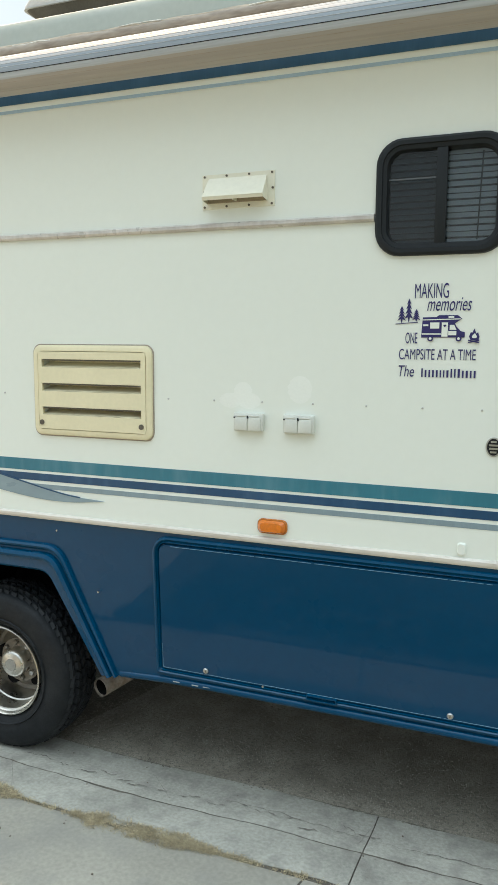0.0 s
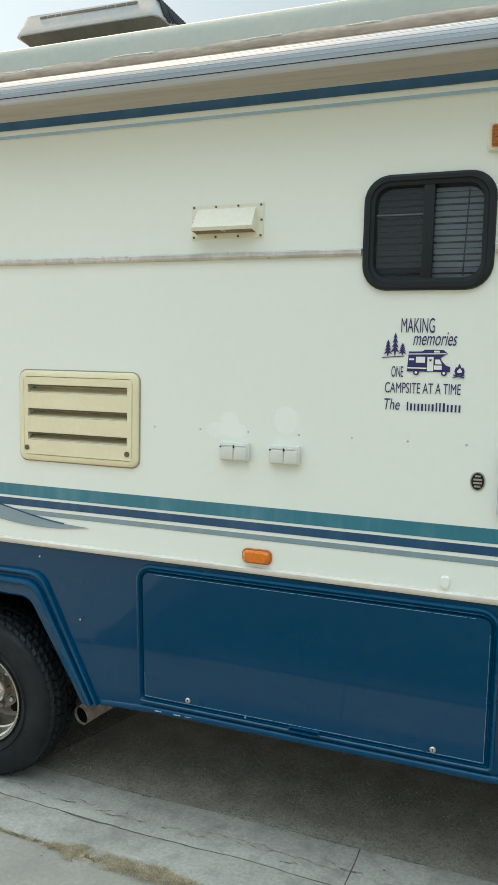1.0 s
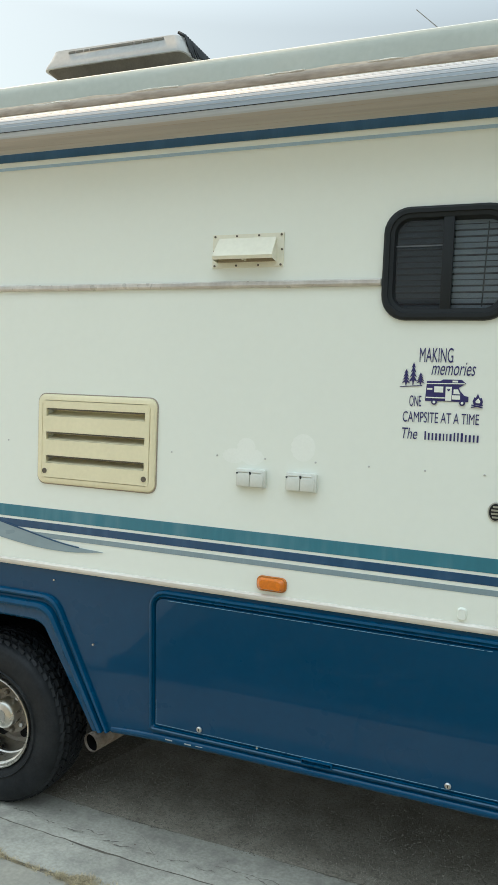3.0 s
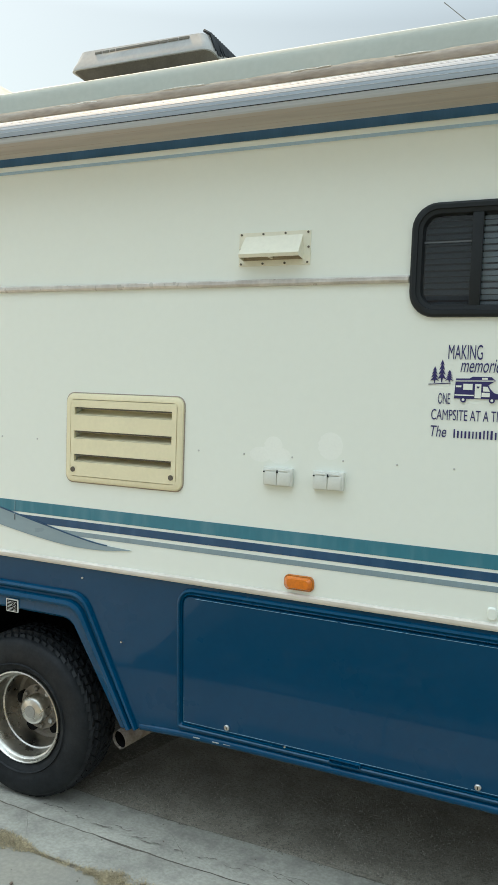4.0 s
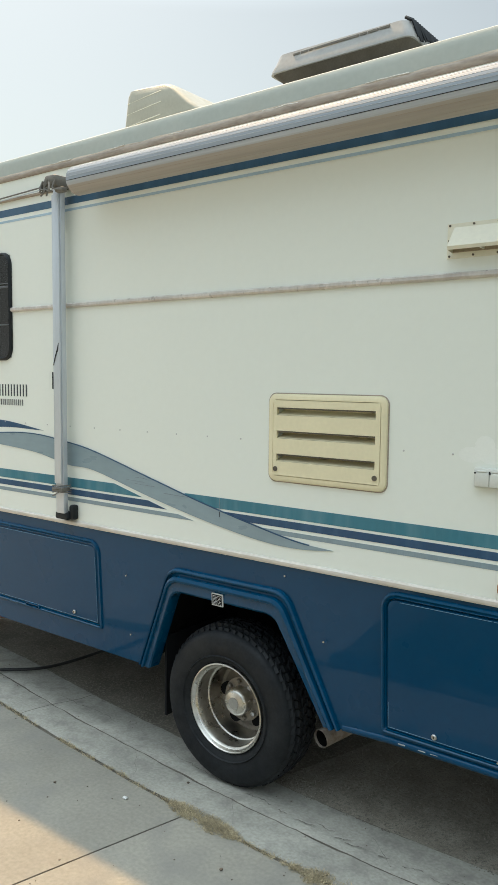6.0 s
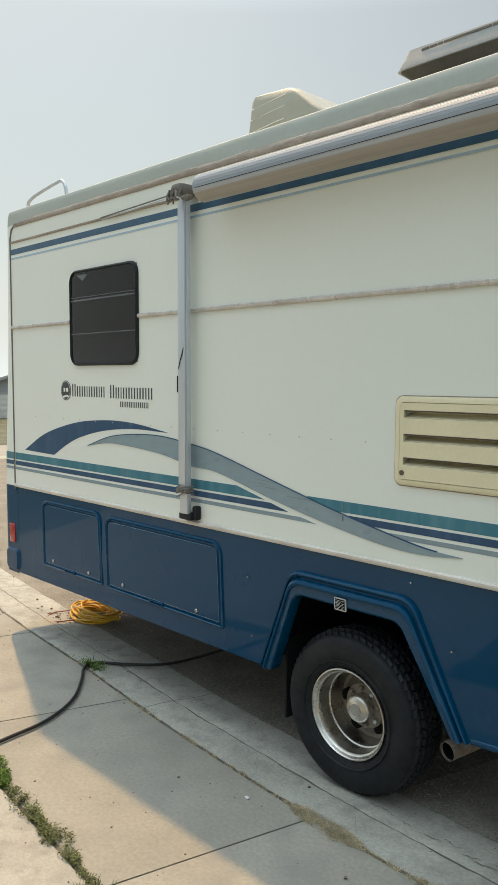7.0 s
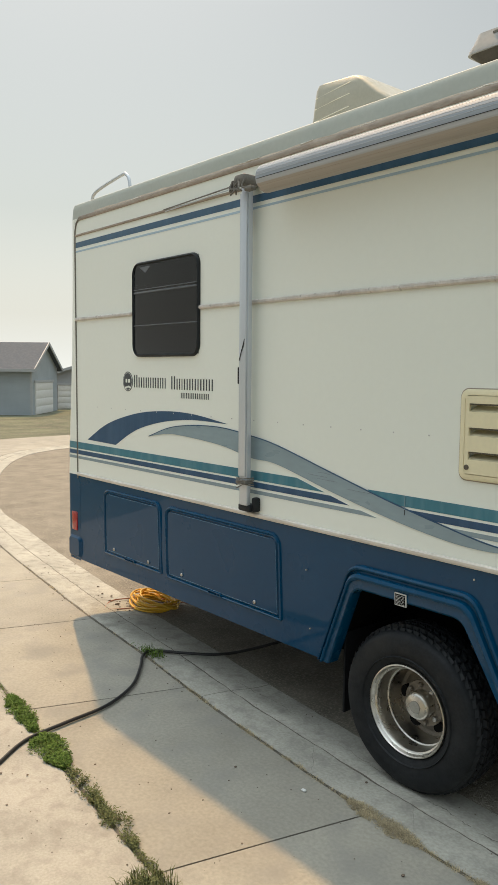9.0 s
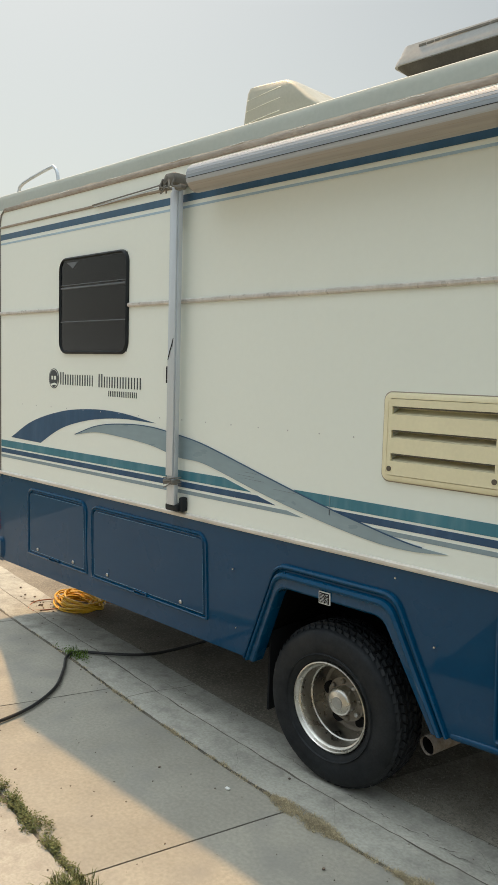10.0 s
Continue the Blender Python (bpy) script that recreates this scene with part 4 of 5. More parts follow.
for k in range(4):
    wv = (0.010, 0.014, 0.014, 0.009)[k]
    part("print_bar", box(B(), 2.107 - wv, 2.107 + wv, -0.0062, -0.005, 1.522 + 0.0115 * k, 1.528 + 0.0115 * k), M_STEEL, bd)
part("clear_bumper", prism(B(), rounded(2.004, 2.034, 1.165, 1.208, 0.011), -0.010, 0.0005, 0.004), M_WALL, rv, "small cream door bumper pad")
part("door_handle_plate", prism(B(), rounded(2.172, 2.26, 1.43, 1.68, 0.02), -0.03, 0.0005, 0.008), M_ALU, rv, "grey entry door handle plate")
# rivets
xs = [0.898 + 0.1945 * k for k in range(24)] + [0.114 - 0.193 * k for k in range(16)]
for x in xs:
    part("rivet", tube(B(), [(x, 0.001, 1.662), (x, -0.002, 1.662), (x, -0.0032, 1.662)], [0.0038, 0.0038, 0.0016], 8), M_STEEL, rv)
for x, z in ((0.36, 1.085), (0.56, 0.84), (-0.585, 0.62), (1.30, 0.56), (-0.62, 0.92)):
    part("rivet", tube(B(), [(x, 0.005, z), (x, -0.002, z)], 0.0042, 8), M_STEEL, rv)


# lettering
def lettering(text, x0, x1, z0, z1, parent, shear=0.0):
    c = bpy.data.curves.new("lettering", "FONT")
    c.body, c.size, c.shear = text, 1.0, shear
    tmp = new("lettering", c)
    bpy.context.view_layer.update()
    me = bpy.data.meshes.new_from_object(tmp.evaluated_get(bpy.context.evaluated_depsgraph_get()))
    bpy.data.objects.remove(tmp)
    bpy.data.curves.remove(c)
    co = [v.co.copy() for v in me.vertices]
    lx, hx = min(p.x for p in co), max(p.x for p in co)
    lz, hz = min(p.y for p in co), max(p.y for p in co)
    for vert_, p in zip(me.vertices, co):
        vert_.co = (x0 + (p.x - lx) / (hx - lx) * (x1 - x0), -0.0022, z0 + (p.y - lz) / (hz - lz) * (z1 - z0))
    me.name = "lettering"
    me.materials.clear()
    me.materials.append(M_INK)
    ob = new("lettering", me)
    ob.parent = parent
    return ob


dec = new("camping_decal")
dec.parent = rv
tagged(dec, "indigo camping decal with lettering and small pictures")
lettering("MAKING", 1.832, 1.943, 2.030, 2.079, dec)
lettering("memories", 1.874, 2.018, 1.988, 2.032, dec, 0.3)
lettering("ONE", 1.805, 1.845, 1.880, 1.917, dec)
lettering("CAMPSITE AT A TIME", 1.785, 2.037, 1.826, 1.862, dec)
lettering("The", 1.785, 1.838, 1.768, 1.806, dec, 0.2)


def bars(x0, x1, z0, z1, parent, mat_, gap=0.006, wide=0.011, seed=1, big=()):
    """A line of writing as plain upright bars, one for each sign."""
    rng = random.Random(seed)
    x, k = x0, 0
    while x < x1 - wide * 0.5:
        w_ = wide * rng.uniform(0.7, 1.2)
        top = z1 if k in big else z0 + (z1 - z0) * 0.82
        part("writing_bar", prism(B(), [(x, z0), (min(x + w_, x1), z0), (min(x + w_, x1), top), (x, top)], -0.0022, -0.0002), mat_, parent)
        x, k = x + w_ + gap, k + 1


bars(1.862, 2.042, 1.768, 1.797, dec, M_INK, 0.0068, 0.0058, 3, (0, 8, 9, 10))


def decal(pts, mat_=M_INK, y=-0.0022, parent=None, name="decal_shape"):
    return part(name, prism(B(), pts, y, y + 0.0018), mat_, parent or dec)


for cx, base, top in ((1.790, 1.950, 2.006), (1.814, 1.952, 2.030), (1.839, 1.954, 1.995)):
    h = top - base
    pts_l = [(cx, top)]
    for k in range(4):
        w_ = 0.0045 + 0.0024 * (k + 1)
        zz = top - h * 0.2 * (k + 1)
        pts_l += [(cx + w_, zz - 0.004), (cx + w_ * 0.24, zz)]
    pts_l += [(cx + 0.0012, base), (cx - 0.0012, base)]
    for k in range(3, -1, -1):
        w_ = 0.0045 + 0.0024 * (k + 1)
        zz = top - h * 0.2 * (k + 1)
        pts_l += [(cx - w_ * 0.24, zz), (cx - w_, zz - 0.004)]
    decal(pts_l, name="tree_shape")
decal([(1.770, 1.944), (1.845, 1.950), (1.845, 1.9525), (1.770, 1.9465)], name="ground_line")
decal([(1.857, 1.900), (1.999, 1.901), (1.999, 1.918), (1.985, 1.922), (1.972, 1.936), (1.966, 1.947), (1.989, 1.962), (1.975, 1.974), (1.915, 1.974), (1.905, 1.968), (1.861, 1.967)], name="camper_shape")
for q in ([(1.861, 1.957), (1.985, 1.960), (1.985, 1.963), (1.861, 1.960)], [(1.886, 1.930), (1.916, 1.930), (1.916, 1.950), (1.886, 1.950)], [(1.924, 1.903), (1.944, 1.903), (1.944, 1.950), (1.924, 1.950)], [(1.950, 1.926), (1.972, 1.926), (1.964, 1.942), (1.950, 1.942)],
          [(1.863, 1.938), (1.880, 1.938), (1.880, 1.944), (1.863, 1.944)], [(1.859, 1.910), (1.922, 1.910), (1.922, 1.914), (1.859, 1.914)], [(1.946, 1.908), (1.972, 1.908), (1.972, 1.922), (1.946, 1.922)], [(1.945, 1.965), (1.963, 1.965), (1.963, 1.971), (1.945, 1.971)]):
    decal(q, M_WALL, -0.0034, name="camper_light_area")
decal([(1.934, 1.934), (1.939, 1.940), (1.937, 1.943), (1.934, 1.941), (1.931, 1.943), (1.929, 1.940)], M_INK, -0.005, name="heart_shape")
for cx in (1.888, 1.980):
    decal([(cx + 0.0095 * math.cos(2 * math.pi * k / 18), 1.897 + 0.0095 * math.sin(2 * math.pi * k / 18)) for k in range(18)], M_INK, -0.005, name="camper_wheel")
    decal([(cx + 0.0045 * math.cos(2 * math.pi * k / 14), 1.897 + 0.0045 * math.sin(2 * math.pi * k / 14)) for k in range(14)], M_WALL, -0.0066, name="camper_wheel_hub")
decal([(2.018, 1.892), (2.043, 1.892), (2.046, 1.904), (2.041, 1.918), (2.036, 1.914), (2.029, 1.930), (2.023, 1.917), (2.018, 1.918), (2.013, 1.904)], name="flame_shape")
decal([(2.024, 1.899), (2.036, 1.899), (2.038, 1.905), (2.031, 1.915), (2.022, 1.905)], M_WALL, -0.0034, name="flame_core")
decal([(2.010, 1.882), (2.046, 1.890), (2.046, 1.894), (2.010, 1.886)], M_INK, -0.0036, name="log_shape")
decal([(2.010, 1.890), (2.046, 1.882), (2.046, 1.886), (2.010, 1.894)], M_INK, -0.005, name="log_shape")

logo = new("maker_logo")
logo.parent = rv
logo.location.x = -0.045
tagged(logo, "charcoal maker's logo drawn as plain shapes")
decal([(-2.315 + 0.062 * math.cos(2 * math.pi * k / 32), 1.853 + 0.066 * math.sin(2 * math.pi * k / 32)) for k in range(32)], M_LOGO, parent=logo, name="oval_shape")
decal([(-2.34 + 0.02 * (k % 2) - 0.0, 1.845 + 0.025 * (k // 2)) for k in (0, 1, 3, 2)], M_WALL, -0.0046, logo, "oval_light_bar")
decal([(-2.308 + 0.025 * (k % 2), 1.845 + 0.025 * (k // 2)) for k in (0, 1, 3, 2)], M_WALL, -0.0046, logo, "oval_light_bar")
decal([(-2.355, 1.815), (-2.30, 1.825), (-2.265, 1.815), (-2.28, 1.806), (-2.31, 1.812), (-2.34, 1.803)], M_WALL, -0.0046, logo, "oval_light_bar")
decal([(-2.315 + 0.056 * math.cos(2 * math.pi * k / 32), 1.853 + 0.060 * math.sin(2 * math.pi * k / 32)) for k in range(32)], M_WALL, -0.0030, logo, "oval_ring")
decal([(-2.315 + 0.053 * math.cos(2 * math.pi * k / 32), 1.853 + 0.057 * math.sin(2 * math.pi * k / 32)) for k in range(32)], M_LOGO, -0.0038, logo, "oval_shape")
bars(-2.235, -1.860, 1.815, 1.897, logo, M_LOGO, 0.0185, 0.0095, 5, (0, 1))
bars(-1.795, -1.360, 1.812, 1.894, logo, M_LOGO, 0.0185, 0.0095, 6, (0, 1))
bars(-1.690, -1.395, 1.760, 1.794, logo, M_LOGO, 0.012, 0.007, 8, range(30))

# awning
def half_roll(a0, a1, r, x0, x1, grow=0.0):
    """Part of a long roll along x between two angles, seen from the rear end."""
    bm = B()
    rows = []
    for x, rr in ((x0 - 0.012, r - 0.010), (x0, r), (x1, r), (x1 + 0.012, r - 0.010)):
        rows.append([bm.verts.new((x, -0.118 + rr * math.cos(radians(a0 + (a1 - a0) * k / 28)), 2.883 + rr * math.sin(radians(a0 + (a1 - a0) * k / 28)))) for k in range(29)])
    for a, b in zip(rows, rows[1:]):
        for i in range(28):
            bm.faces.new((a[i], a[i + 1], b[i + 1], b[i]))
    return bm


aw = part("awning", half_roll(205, 375, 0.0675, -0.83, 5.0), M_FABRIC, rv, "rolled awning with pale metal cover")
part("metal_cover", half_roll(10, 188, 0.0695, -0.83, 5.0), M_AWNING, aw, "pale metallic weather cover")
part("cover_lip", half_roll(190, 208, 0.0688, -0.83, 5.0), M_COVERLIP, aw, "lower lip of the weather cover")
part("awning_seam", tube(B(), [(-0.81, -0.1862, 2.8724), (5.0, -0.1862, 2.8724)], 0.0016, 6), M_BLACKPL, aw)
def roll_line(name, angle, r, thick, mat_):
    y, z = -0.118 + r * math.cos(radians(angle)), 2.883 + r * math.sin(radians(angle))
    part(name, tube(B(), [(-0.825, y, z), (5.0, y, z)], thick, 5), mat_, aw)


for angle in (136, 151, 163, 174):
    roll_line("cover_rib", angle, 0.0693, 0.0011, M_COVERLIP if angle != 163 else M_AWNING)
roll_line("cover_rib", 128, 0.0693, 0.0012, M_COVERLIP)
for angle in (219, 232, 247):
    roll_line("fabric_fold", angle, 0.0670, 0.0008, M_FABRIC if angle == 232 else M_GUTTER)
part("end_cap", tube(B(), [(-0.85, -0.118, 2.883), (-0.824, -0.118, 2.883)], [0.045, 0.056], 24), M_ACDARK, aw)
arm = part("awning_arm", box(B(), -1.055, -0.990, -0.068, -0.038, 1.20, 2.93, 0.005), M_ALU, aw, "long pale aluminium awning arm")
arm.location.x = -0.03
part("inner_arm", box(B(), -1.052, -0.996, -0.078, -0.0685, 1.36, 2.86, 0.003), M_ALU, arm)
bm = box(B(), -1.075, -0.975, -0.06, 0.0, 1.165, 1.205, 0.010)
box(bm, -0.985, -0.95, -0.04, 0.0, 1.165, 1.245, 0.01)
part("foot_bracket", bm, M_BLACKPL, arm, "black foot bracket")
bm = box(B(), -1.063, -0.982, -0.088, -0.03, 1.318, 1.340, 0.004)
for k in range(4):
    tube(bm, [(-1.068, -0.03, 1.300 + 0.016 * k), (-1.05, -0.092, 1.295 + 0.018 * k), (-0.995, -0.092, 1.32 + 0.010 * k), (-0.975, -0.03, 1.31 + 0.014 * k)], 0.0028, 6)
part("strap", bm, M_ACDARK, arm, "grey strap tied round the arm")
rng = random.Random(12)
bm = box(B(), -1.045, -0.955, -0.135, -0.01, 2.885, 2.945, 0.02)
box(bm, -0.96, -0.905, -0.13, -0.09, 2.85, 2.875, 0.008)
for k in range(12):
    p = Vector((-1.05 + rng.uniform(0, 0.1), -0.138 + rng.uniform(-0.01, 0.02), 2.91 + rng.uniform(-0.02, 0.04)))
    tube(bm, curve_points([p, p + Vector((rng.uniform(-0.03, 0.03), -0.015, -0.04)), p + Vector((rng.uniform(-0.03, 0.04), 0.0, -rng.uniform(0.03, 0.06)))], 4), 0.005, 5)
part("top_bracket", bm, M_ACDARK, arm, "dark top bracket wrapped with frayed straps")
bm = B()
for k in range(5):
    p = Vector((-1.085 + rng.uniform(-0.01, 0.02), -0.03, 2.80 + rng.uniform(-0.02, 0.03)))
    tube(bm, curve_points([p, p + Vector((0.015, -0.01, -0.03)), p + Vector((rng.uniform(0.0, 0.03), 0.0, -rng.uniform(0.05, 0.14)))], 4), 0.006, 5)
part("loose_strap", bm, M_ACDARK, arm, "loose dark strap ends")
bm = B()
for k in range(4):
    tube(bm, [(-1.045 + 0.010 * k, -0.0795, 1.995 + 0.02 * k), (-1.028 + 0.007 * k, -0.0795, 2.045 + 0.015 * k)], 0.0018, 5)
tube(bm, [(-1.047, -0.0795, 1.985), (-1.005, -0.0795, 2.10)], 0.002, 5)
part("scuff_mark", bm, M_BLACKPL, arm, "dark scuff marks")
part("side_latch", box(B(), -1.068, -1.056, -0.075, -0.05, 1.86, 1.95, 0.003), M_BLACKPL, arm)
part("wand_rod", tube(B(), [(-1.885, -0.025, 2.908), (-1.05, -0.025, 2.935)], 0.004, 8), M_ACDARK, rv, "thin dark awning rod")
part("wand_rod", tube(B(), [(-1.875, -0.022, 2.897), (-1.05, -0.022, 2.924)], 0.003, 8), M_ALU, rv, "thin pale awning rod")

# rooftop air conditioner
ac = new("roof_air_conditioner")
ac.parent = rv
tagged(ac, "grey rooftop air conditioner shroud")


ac.location, ac.scale = (0.136, -0.1645, 0.1228), (0.884, 0.936, 0.936)


def shell(bm, rings_, cap_top=True, cap_bottom=True, seg=5):
    rows_ = []
    for x0, x1, y0, y1, z0, z1, r in rings_:
        ring = []
        for x, y in rounded(x0, x1, y0, y1, r, seg):
            t = (x - x0) / (x1 - x0)
            ring.append(bm.verts.new((x, y, z0 + (z1 - z0) * t)))
        rows_.append(ring)
    for a_, b_ in zip(rows_, rows_[1:]):
        for i_ in range(len(a_)):
            bm.faces.new((a_[i_], a_[(i_ + 1) % len(a_)], b_[(i_ + 1) % len(a_)], b_[i_]))
    if cap_top:
        bm.faces.new(rows_[-1])
    if cap_bottom:
        bm.faces.new(rows_[0][::-1])
    return bm


part("shroud", shell(B(), [(-0.165, 0.655, 0.54, 1.25, 3.440, 3.440, 0.04), (-0.162, 0.652, 0.543, 1.247, 3.455, 3.455, 0.04), (-0.150, 0.640, 0.555, 1.235, 3.485, 3.485, 0.045), (-0.135, 0.622, 0.570, 1.22, 3.535, 3.527, 0.05), (-0.10, 0.59, 0.61, 1.18, 3.552, 3.542, 0.05)]), M_ACGREY, ac)
part("base", shell(B(), [(-0.02, 0.58, 0.66, 1.18, 3.23, 3.23, 0.05), (-0.06, 0.60, 0.62, 1.2, 3.36, 3.36, 0.05), (-0.155, 0.645, 0.55, 1.24, 3.440, 3.440, 0.04)]), M_ACBASE, ac, "dark underside")
for x, w_ in ((-0.02, 0.040), (0.026, 0.040), (0.072, 0.030), (0.108, 0.255), (0.369, 0.040), (0.415, 0.055), (0.476, 0.055)):
    part("grille_slot", box(B(), x, x + w_, 0.5605, 0.60, 3.509, 3.519), M_ACDARK, ac)
bm = B()
rng = random.Random(3)
for k in range(26):
    x = 0.585 + 0.05 * math.sin(k) * 0.2
    y = 0.60 + 0.58 * k / 25
    tube(bm, [(0.592, y, 3.549), (0.632, y, 3.527), (0.660 + rng.uniform(0, 0.008), y + rng.uniform(-0.01, 0.01), 3.455 + rng.uniform(-0.02, 0.02))], [0.008, 0.008, 0.005], 5)
part("rear_grille_fins", bm, M_BLACKPL, ac)

# covered vent dome further back on the roof
pod = part("roof_vent_cover", shell(B(), [(-1.225, -0.40, 0.49, 1.1, 3.18, 3.18, 0.06), (-1.215, -0.46, 0.495, 1.1, 3.34, 3.34, 0.06), (-1.20, -0.60, 0.50, 1.08, 3.46, 3.42, 0.06), (-1.19, -0.72, 0.505, 1.06, 3.545, 3.51, 0.06), (-1.175, -0.79, 0.515, 1.04, 3.575, 3.55, 0.05), (-1.15, -0.83, 0.54, 1.02, 3.588, 3.568, 0.05)]), M_COVER, rv, "beige covered roof unit with sloping back")
pod.location, pod.scale = (0.058, -0.185, 0.125), (0.82, 0.928, 0.928)
for z in (3.40, 3.47, 3.53):
    part("cover_seam", tube(B(), [(-1.16, 0.497 + (z - 3.38) * 0.06, z - 0.03), (-0.95, 0.497 + (z - 3.38) * 0.06, z - 0.012), (-0.86, 0.498 + (z - 3.38) * 0.06, z - 0.006)], 0.0035, 5), M_IVORY, pod)
# roof ladder rail and antenna
lad = new("rear_ladder")
lad.parent = rv
lad.location.x = -0.05
tagged(lad, "pale tubular rear ladder with roof hoop")
for y in (0.34, 0.70):
    part("ladder_rail", tube(B(), curve_points([(-3.46, y, 1.4), (-3.45, y, 2.2), (-3.44, y, 2.9), (-3.43, y, 3.16), (-3.41, y, 3.27), (-3.34, y, 3.332), (-2.96, y, 3.385), (-2.88, y, 3.376), (-2.838, y, 3.31), (-2.82, y, 3.15)], 6), 0.0125, 10), M_ALU, lad)
for z in (1.6, 1.95, 2.3, 2.65, 3.0):
    part("rung", tube(B(), [(-3.445, 0.34, z), (-3.445, 0.70, z)], 0.012, 8), M_ALU, lad)
part("antenna", tube(B(), [(1.97, 0.6, 3.19), (1.65, 0.6, 3.485), (1.645, 0.6, 3.49)], [0.0019, 0.0016, 0.0026], 6), M_ACDARK, rv, "thin dark roof antenna")


# ---- kerb, pavement, driveway and lawn ----
gut = thing("gutter", "worn concrete rolled gutter with cracks and grit", "gutter", kind="structure")
joints = [-30, -20, -12, -7, -4.6, -1.72, 1.35, 4.4, 7.4, 10.4, 14, 18, 23, 30, 40, 55]
def crumble(bm, amount):
    """Uneven, chipped edges and slight waves."""
    for v_ in bm.verts:
        v_.co.z += 0.003 * noise.noise(v_.co * 2.5)
        v_.co.y += amount * (noise.noise(v_.co * 7) + 0.6 * noise.noise(v_.co * 23) + 0.32 * noise.noise(v_.co * 61))


for s0, s1 in zip(joints, joints[1:]):
    near = -5 < s0 < 9
    for nm, sec in (("kerb_roll", [(0.0, -0.06), (0.003, 0.027), (0.010, 0.031), (0.10, 0.028), (0.19, 0.021), (0.205, 0.018), (0.208, -0.06)]),
                    ("gutter_slab", [(0.2125, -0.06), (0.2145, 0.0155), (0.226, 0.019), (0.31, 0.006), (0.40, -0.003), (0.485, -0.004), (0.497, -0.06)])):
        bm = B()
        strip(bm, steps(s0 + 0.0025, s1 - 0.0025, 0.022 if near else 0.5), sec)
        bmesh.ops.holes_fill(bm, edges=[e for e in bm.edges if e.is_boundary], sides=12)
        crumble(bm, 0.007 if near else 0.0)
        part(nm, bm, M_GUTC, gut)
def crack(s0, s1, o0, o1, seed, wide, z):
    """A thin dark dirt-filled crack that wanders along the kerb."""
    rng = random.Random(seed)
    bm = B()
    rows, d = [], 0.0
    n = max(8, int(abs(s1 - s0) / 0.02))
    for k in range(n + 1):
        t = k / n
        d = d * 0.8 + rng.gauss(0, 0.0055)
        w = 0.42 * wide * rng.uniform(0.05, 1.0) * min(1, 6 * t, 6 * (1 - t)) + 0.0004
        o = o0 + (o1 - o0) * t + d
        row = []
        for side in (-1, 1):
            p = along(s0 + (s1 - s0) * t, o + side * w)
            row.append(bm.verts.new((p.x, p.y, z(o) + 0.0022)))
        rows.append(row)
    for a, b in zip(rows, rows[1:]):
        bm.faces.new((a[0], a[1], b[1], b[0]))
    part("crack", bm, M_CRACK, gut, "dirt-filled crack in the concrete")


def pan_z(o):
    return float(np.interp(o, [0.0, 0.10, 0.19, 0.228, 0.31, 0.40, 0.485], [0.031, 0.028, 0.021, 0.019, 0.006, -0.003, -0.004])) + 0.002


for k, (s0, s1, o0, o1, w) in enumerate(((-1.7, -1.2, 0.30, 0.33, 0.004), (0.05, 0.5, 0.30, 0.33, 0.003), (0.9, 1.5, 0.36, 0.32, 0.003),
                                         (-0.28, -0.10, 0.02, 0.20, 0.002), (0.35, 0.55, 0.02, 0.17, 0.002), (-1.75, -1.71, 0.22, 0.48, 0.006), (-1.69, -1.73, 0.23, 0.48, 0.005), (-0.9, -0.75, 0.24, 0.40, 0.003), (-2.6, -1.8, 0.33, 0.30, 0.004))):
    crack(s0, s1, o0, o1, 60 + k, w, pan_z)
rng = random.Random(8)
for k in range(16):
    s_ = -1.75 + 0.105 * k + rng.uniform(-0.03, 0.03)
    o_ = 0.31 + rng.gauss(0, 0.035)
    crack(s_, s_ + rng.uniform(0.05, 0.11), o_, o_ + rng.gauss(0, 0.015), 90 + k, 0.009, pan_z)
pav = thing("pavement", "grey concrete pavement slabs with dirty joints", "pavement", kind="structure")
joints = [-30, -24, -18, -12, -7.7, -6.15, -4.6, -3.07, -1.57, -0.06, 1.51, 3.0, 4.3, 5.7, 7.2, 8.7, 10.2, 11.7, 13.2, 14.7, 16.2, 18, 21, 24, 28, 34, 42, 55]
for k, (s0, s1) in enumerate(zip(joints, joints[1:])):
    bm = B()
    strip(bm, steps(s0 + 0.0042, s1 - 0.0042, 0.4), [(-0.014, -0.06), (-0.014, 0.024), (-0.022, 0.031), (-0.5, 0.035), (-0.942, 0.038), (-0.95, 0.031), (-0.95, -0.06)], 0.19)
    ends = [e for e in bm.edges if e.is_boundary]
    bmesh.ops.holes_fill(bm, edges=ends, sides=12)
    part("paving_slab", bm, M_CONC, pav)
bm = B()
strip(bm, steps(-30, 55, 0.5), [(-1.05, 0.027), (-0.94, 0.0345), (-0.5, 0.0325), (-0.03, 0.028), (0.0, 0.026), (0.19, 0.0165), (0.24, 0.0135), (0.31, 0.003), (0.40, -0.006), (0.485, -0.0075), (0.495, -0.06)])
solid("joint_soil", bm, M_SOIL, "dry soil in the pavement joints", "soil", kind="structure")
bm = B()
strip(bm, steps(13, 42, 0.5), [(-0.96, -0.05), (-0.96, 0.036), (-2.2, 0.045), (-3.6, 0.05), (-3.62, -0.05)])
part("apron_slab", bm, M_CONC, pav, "wide pale concrete apron")
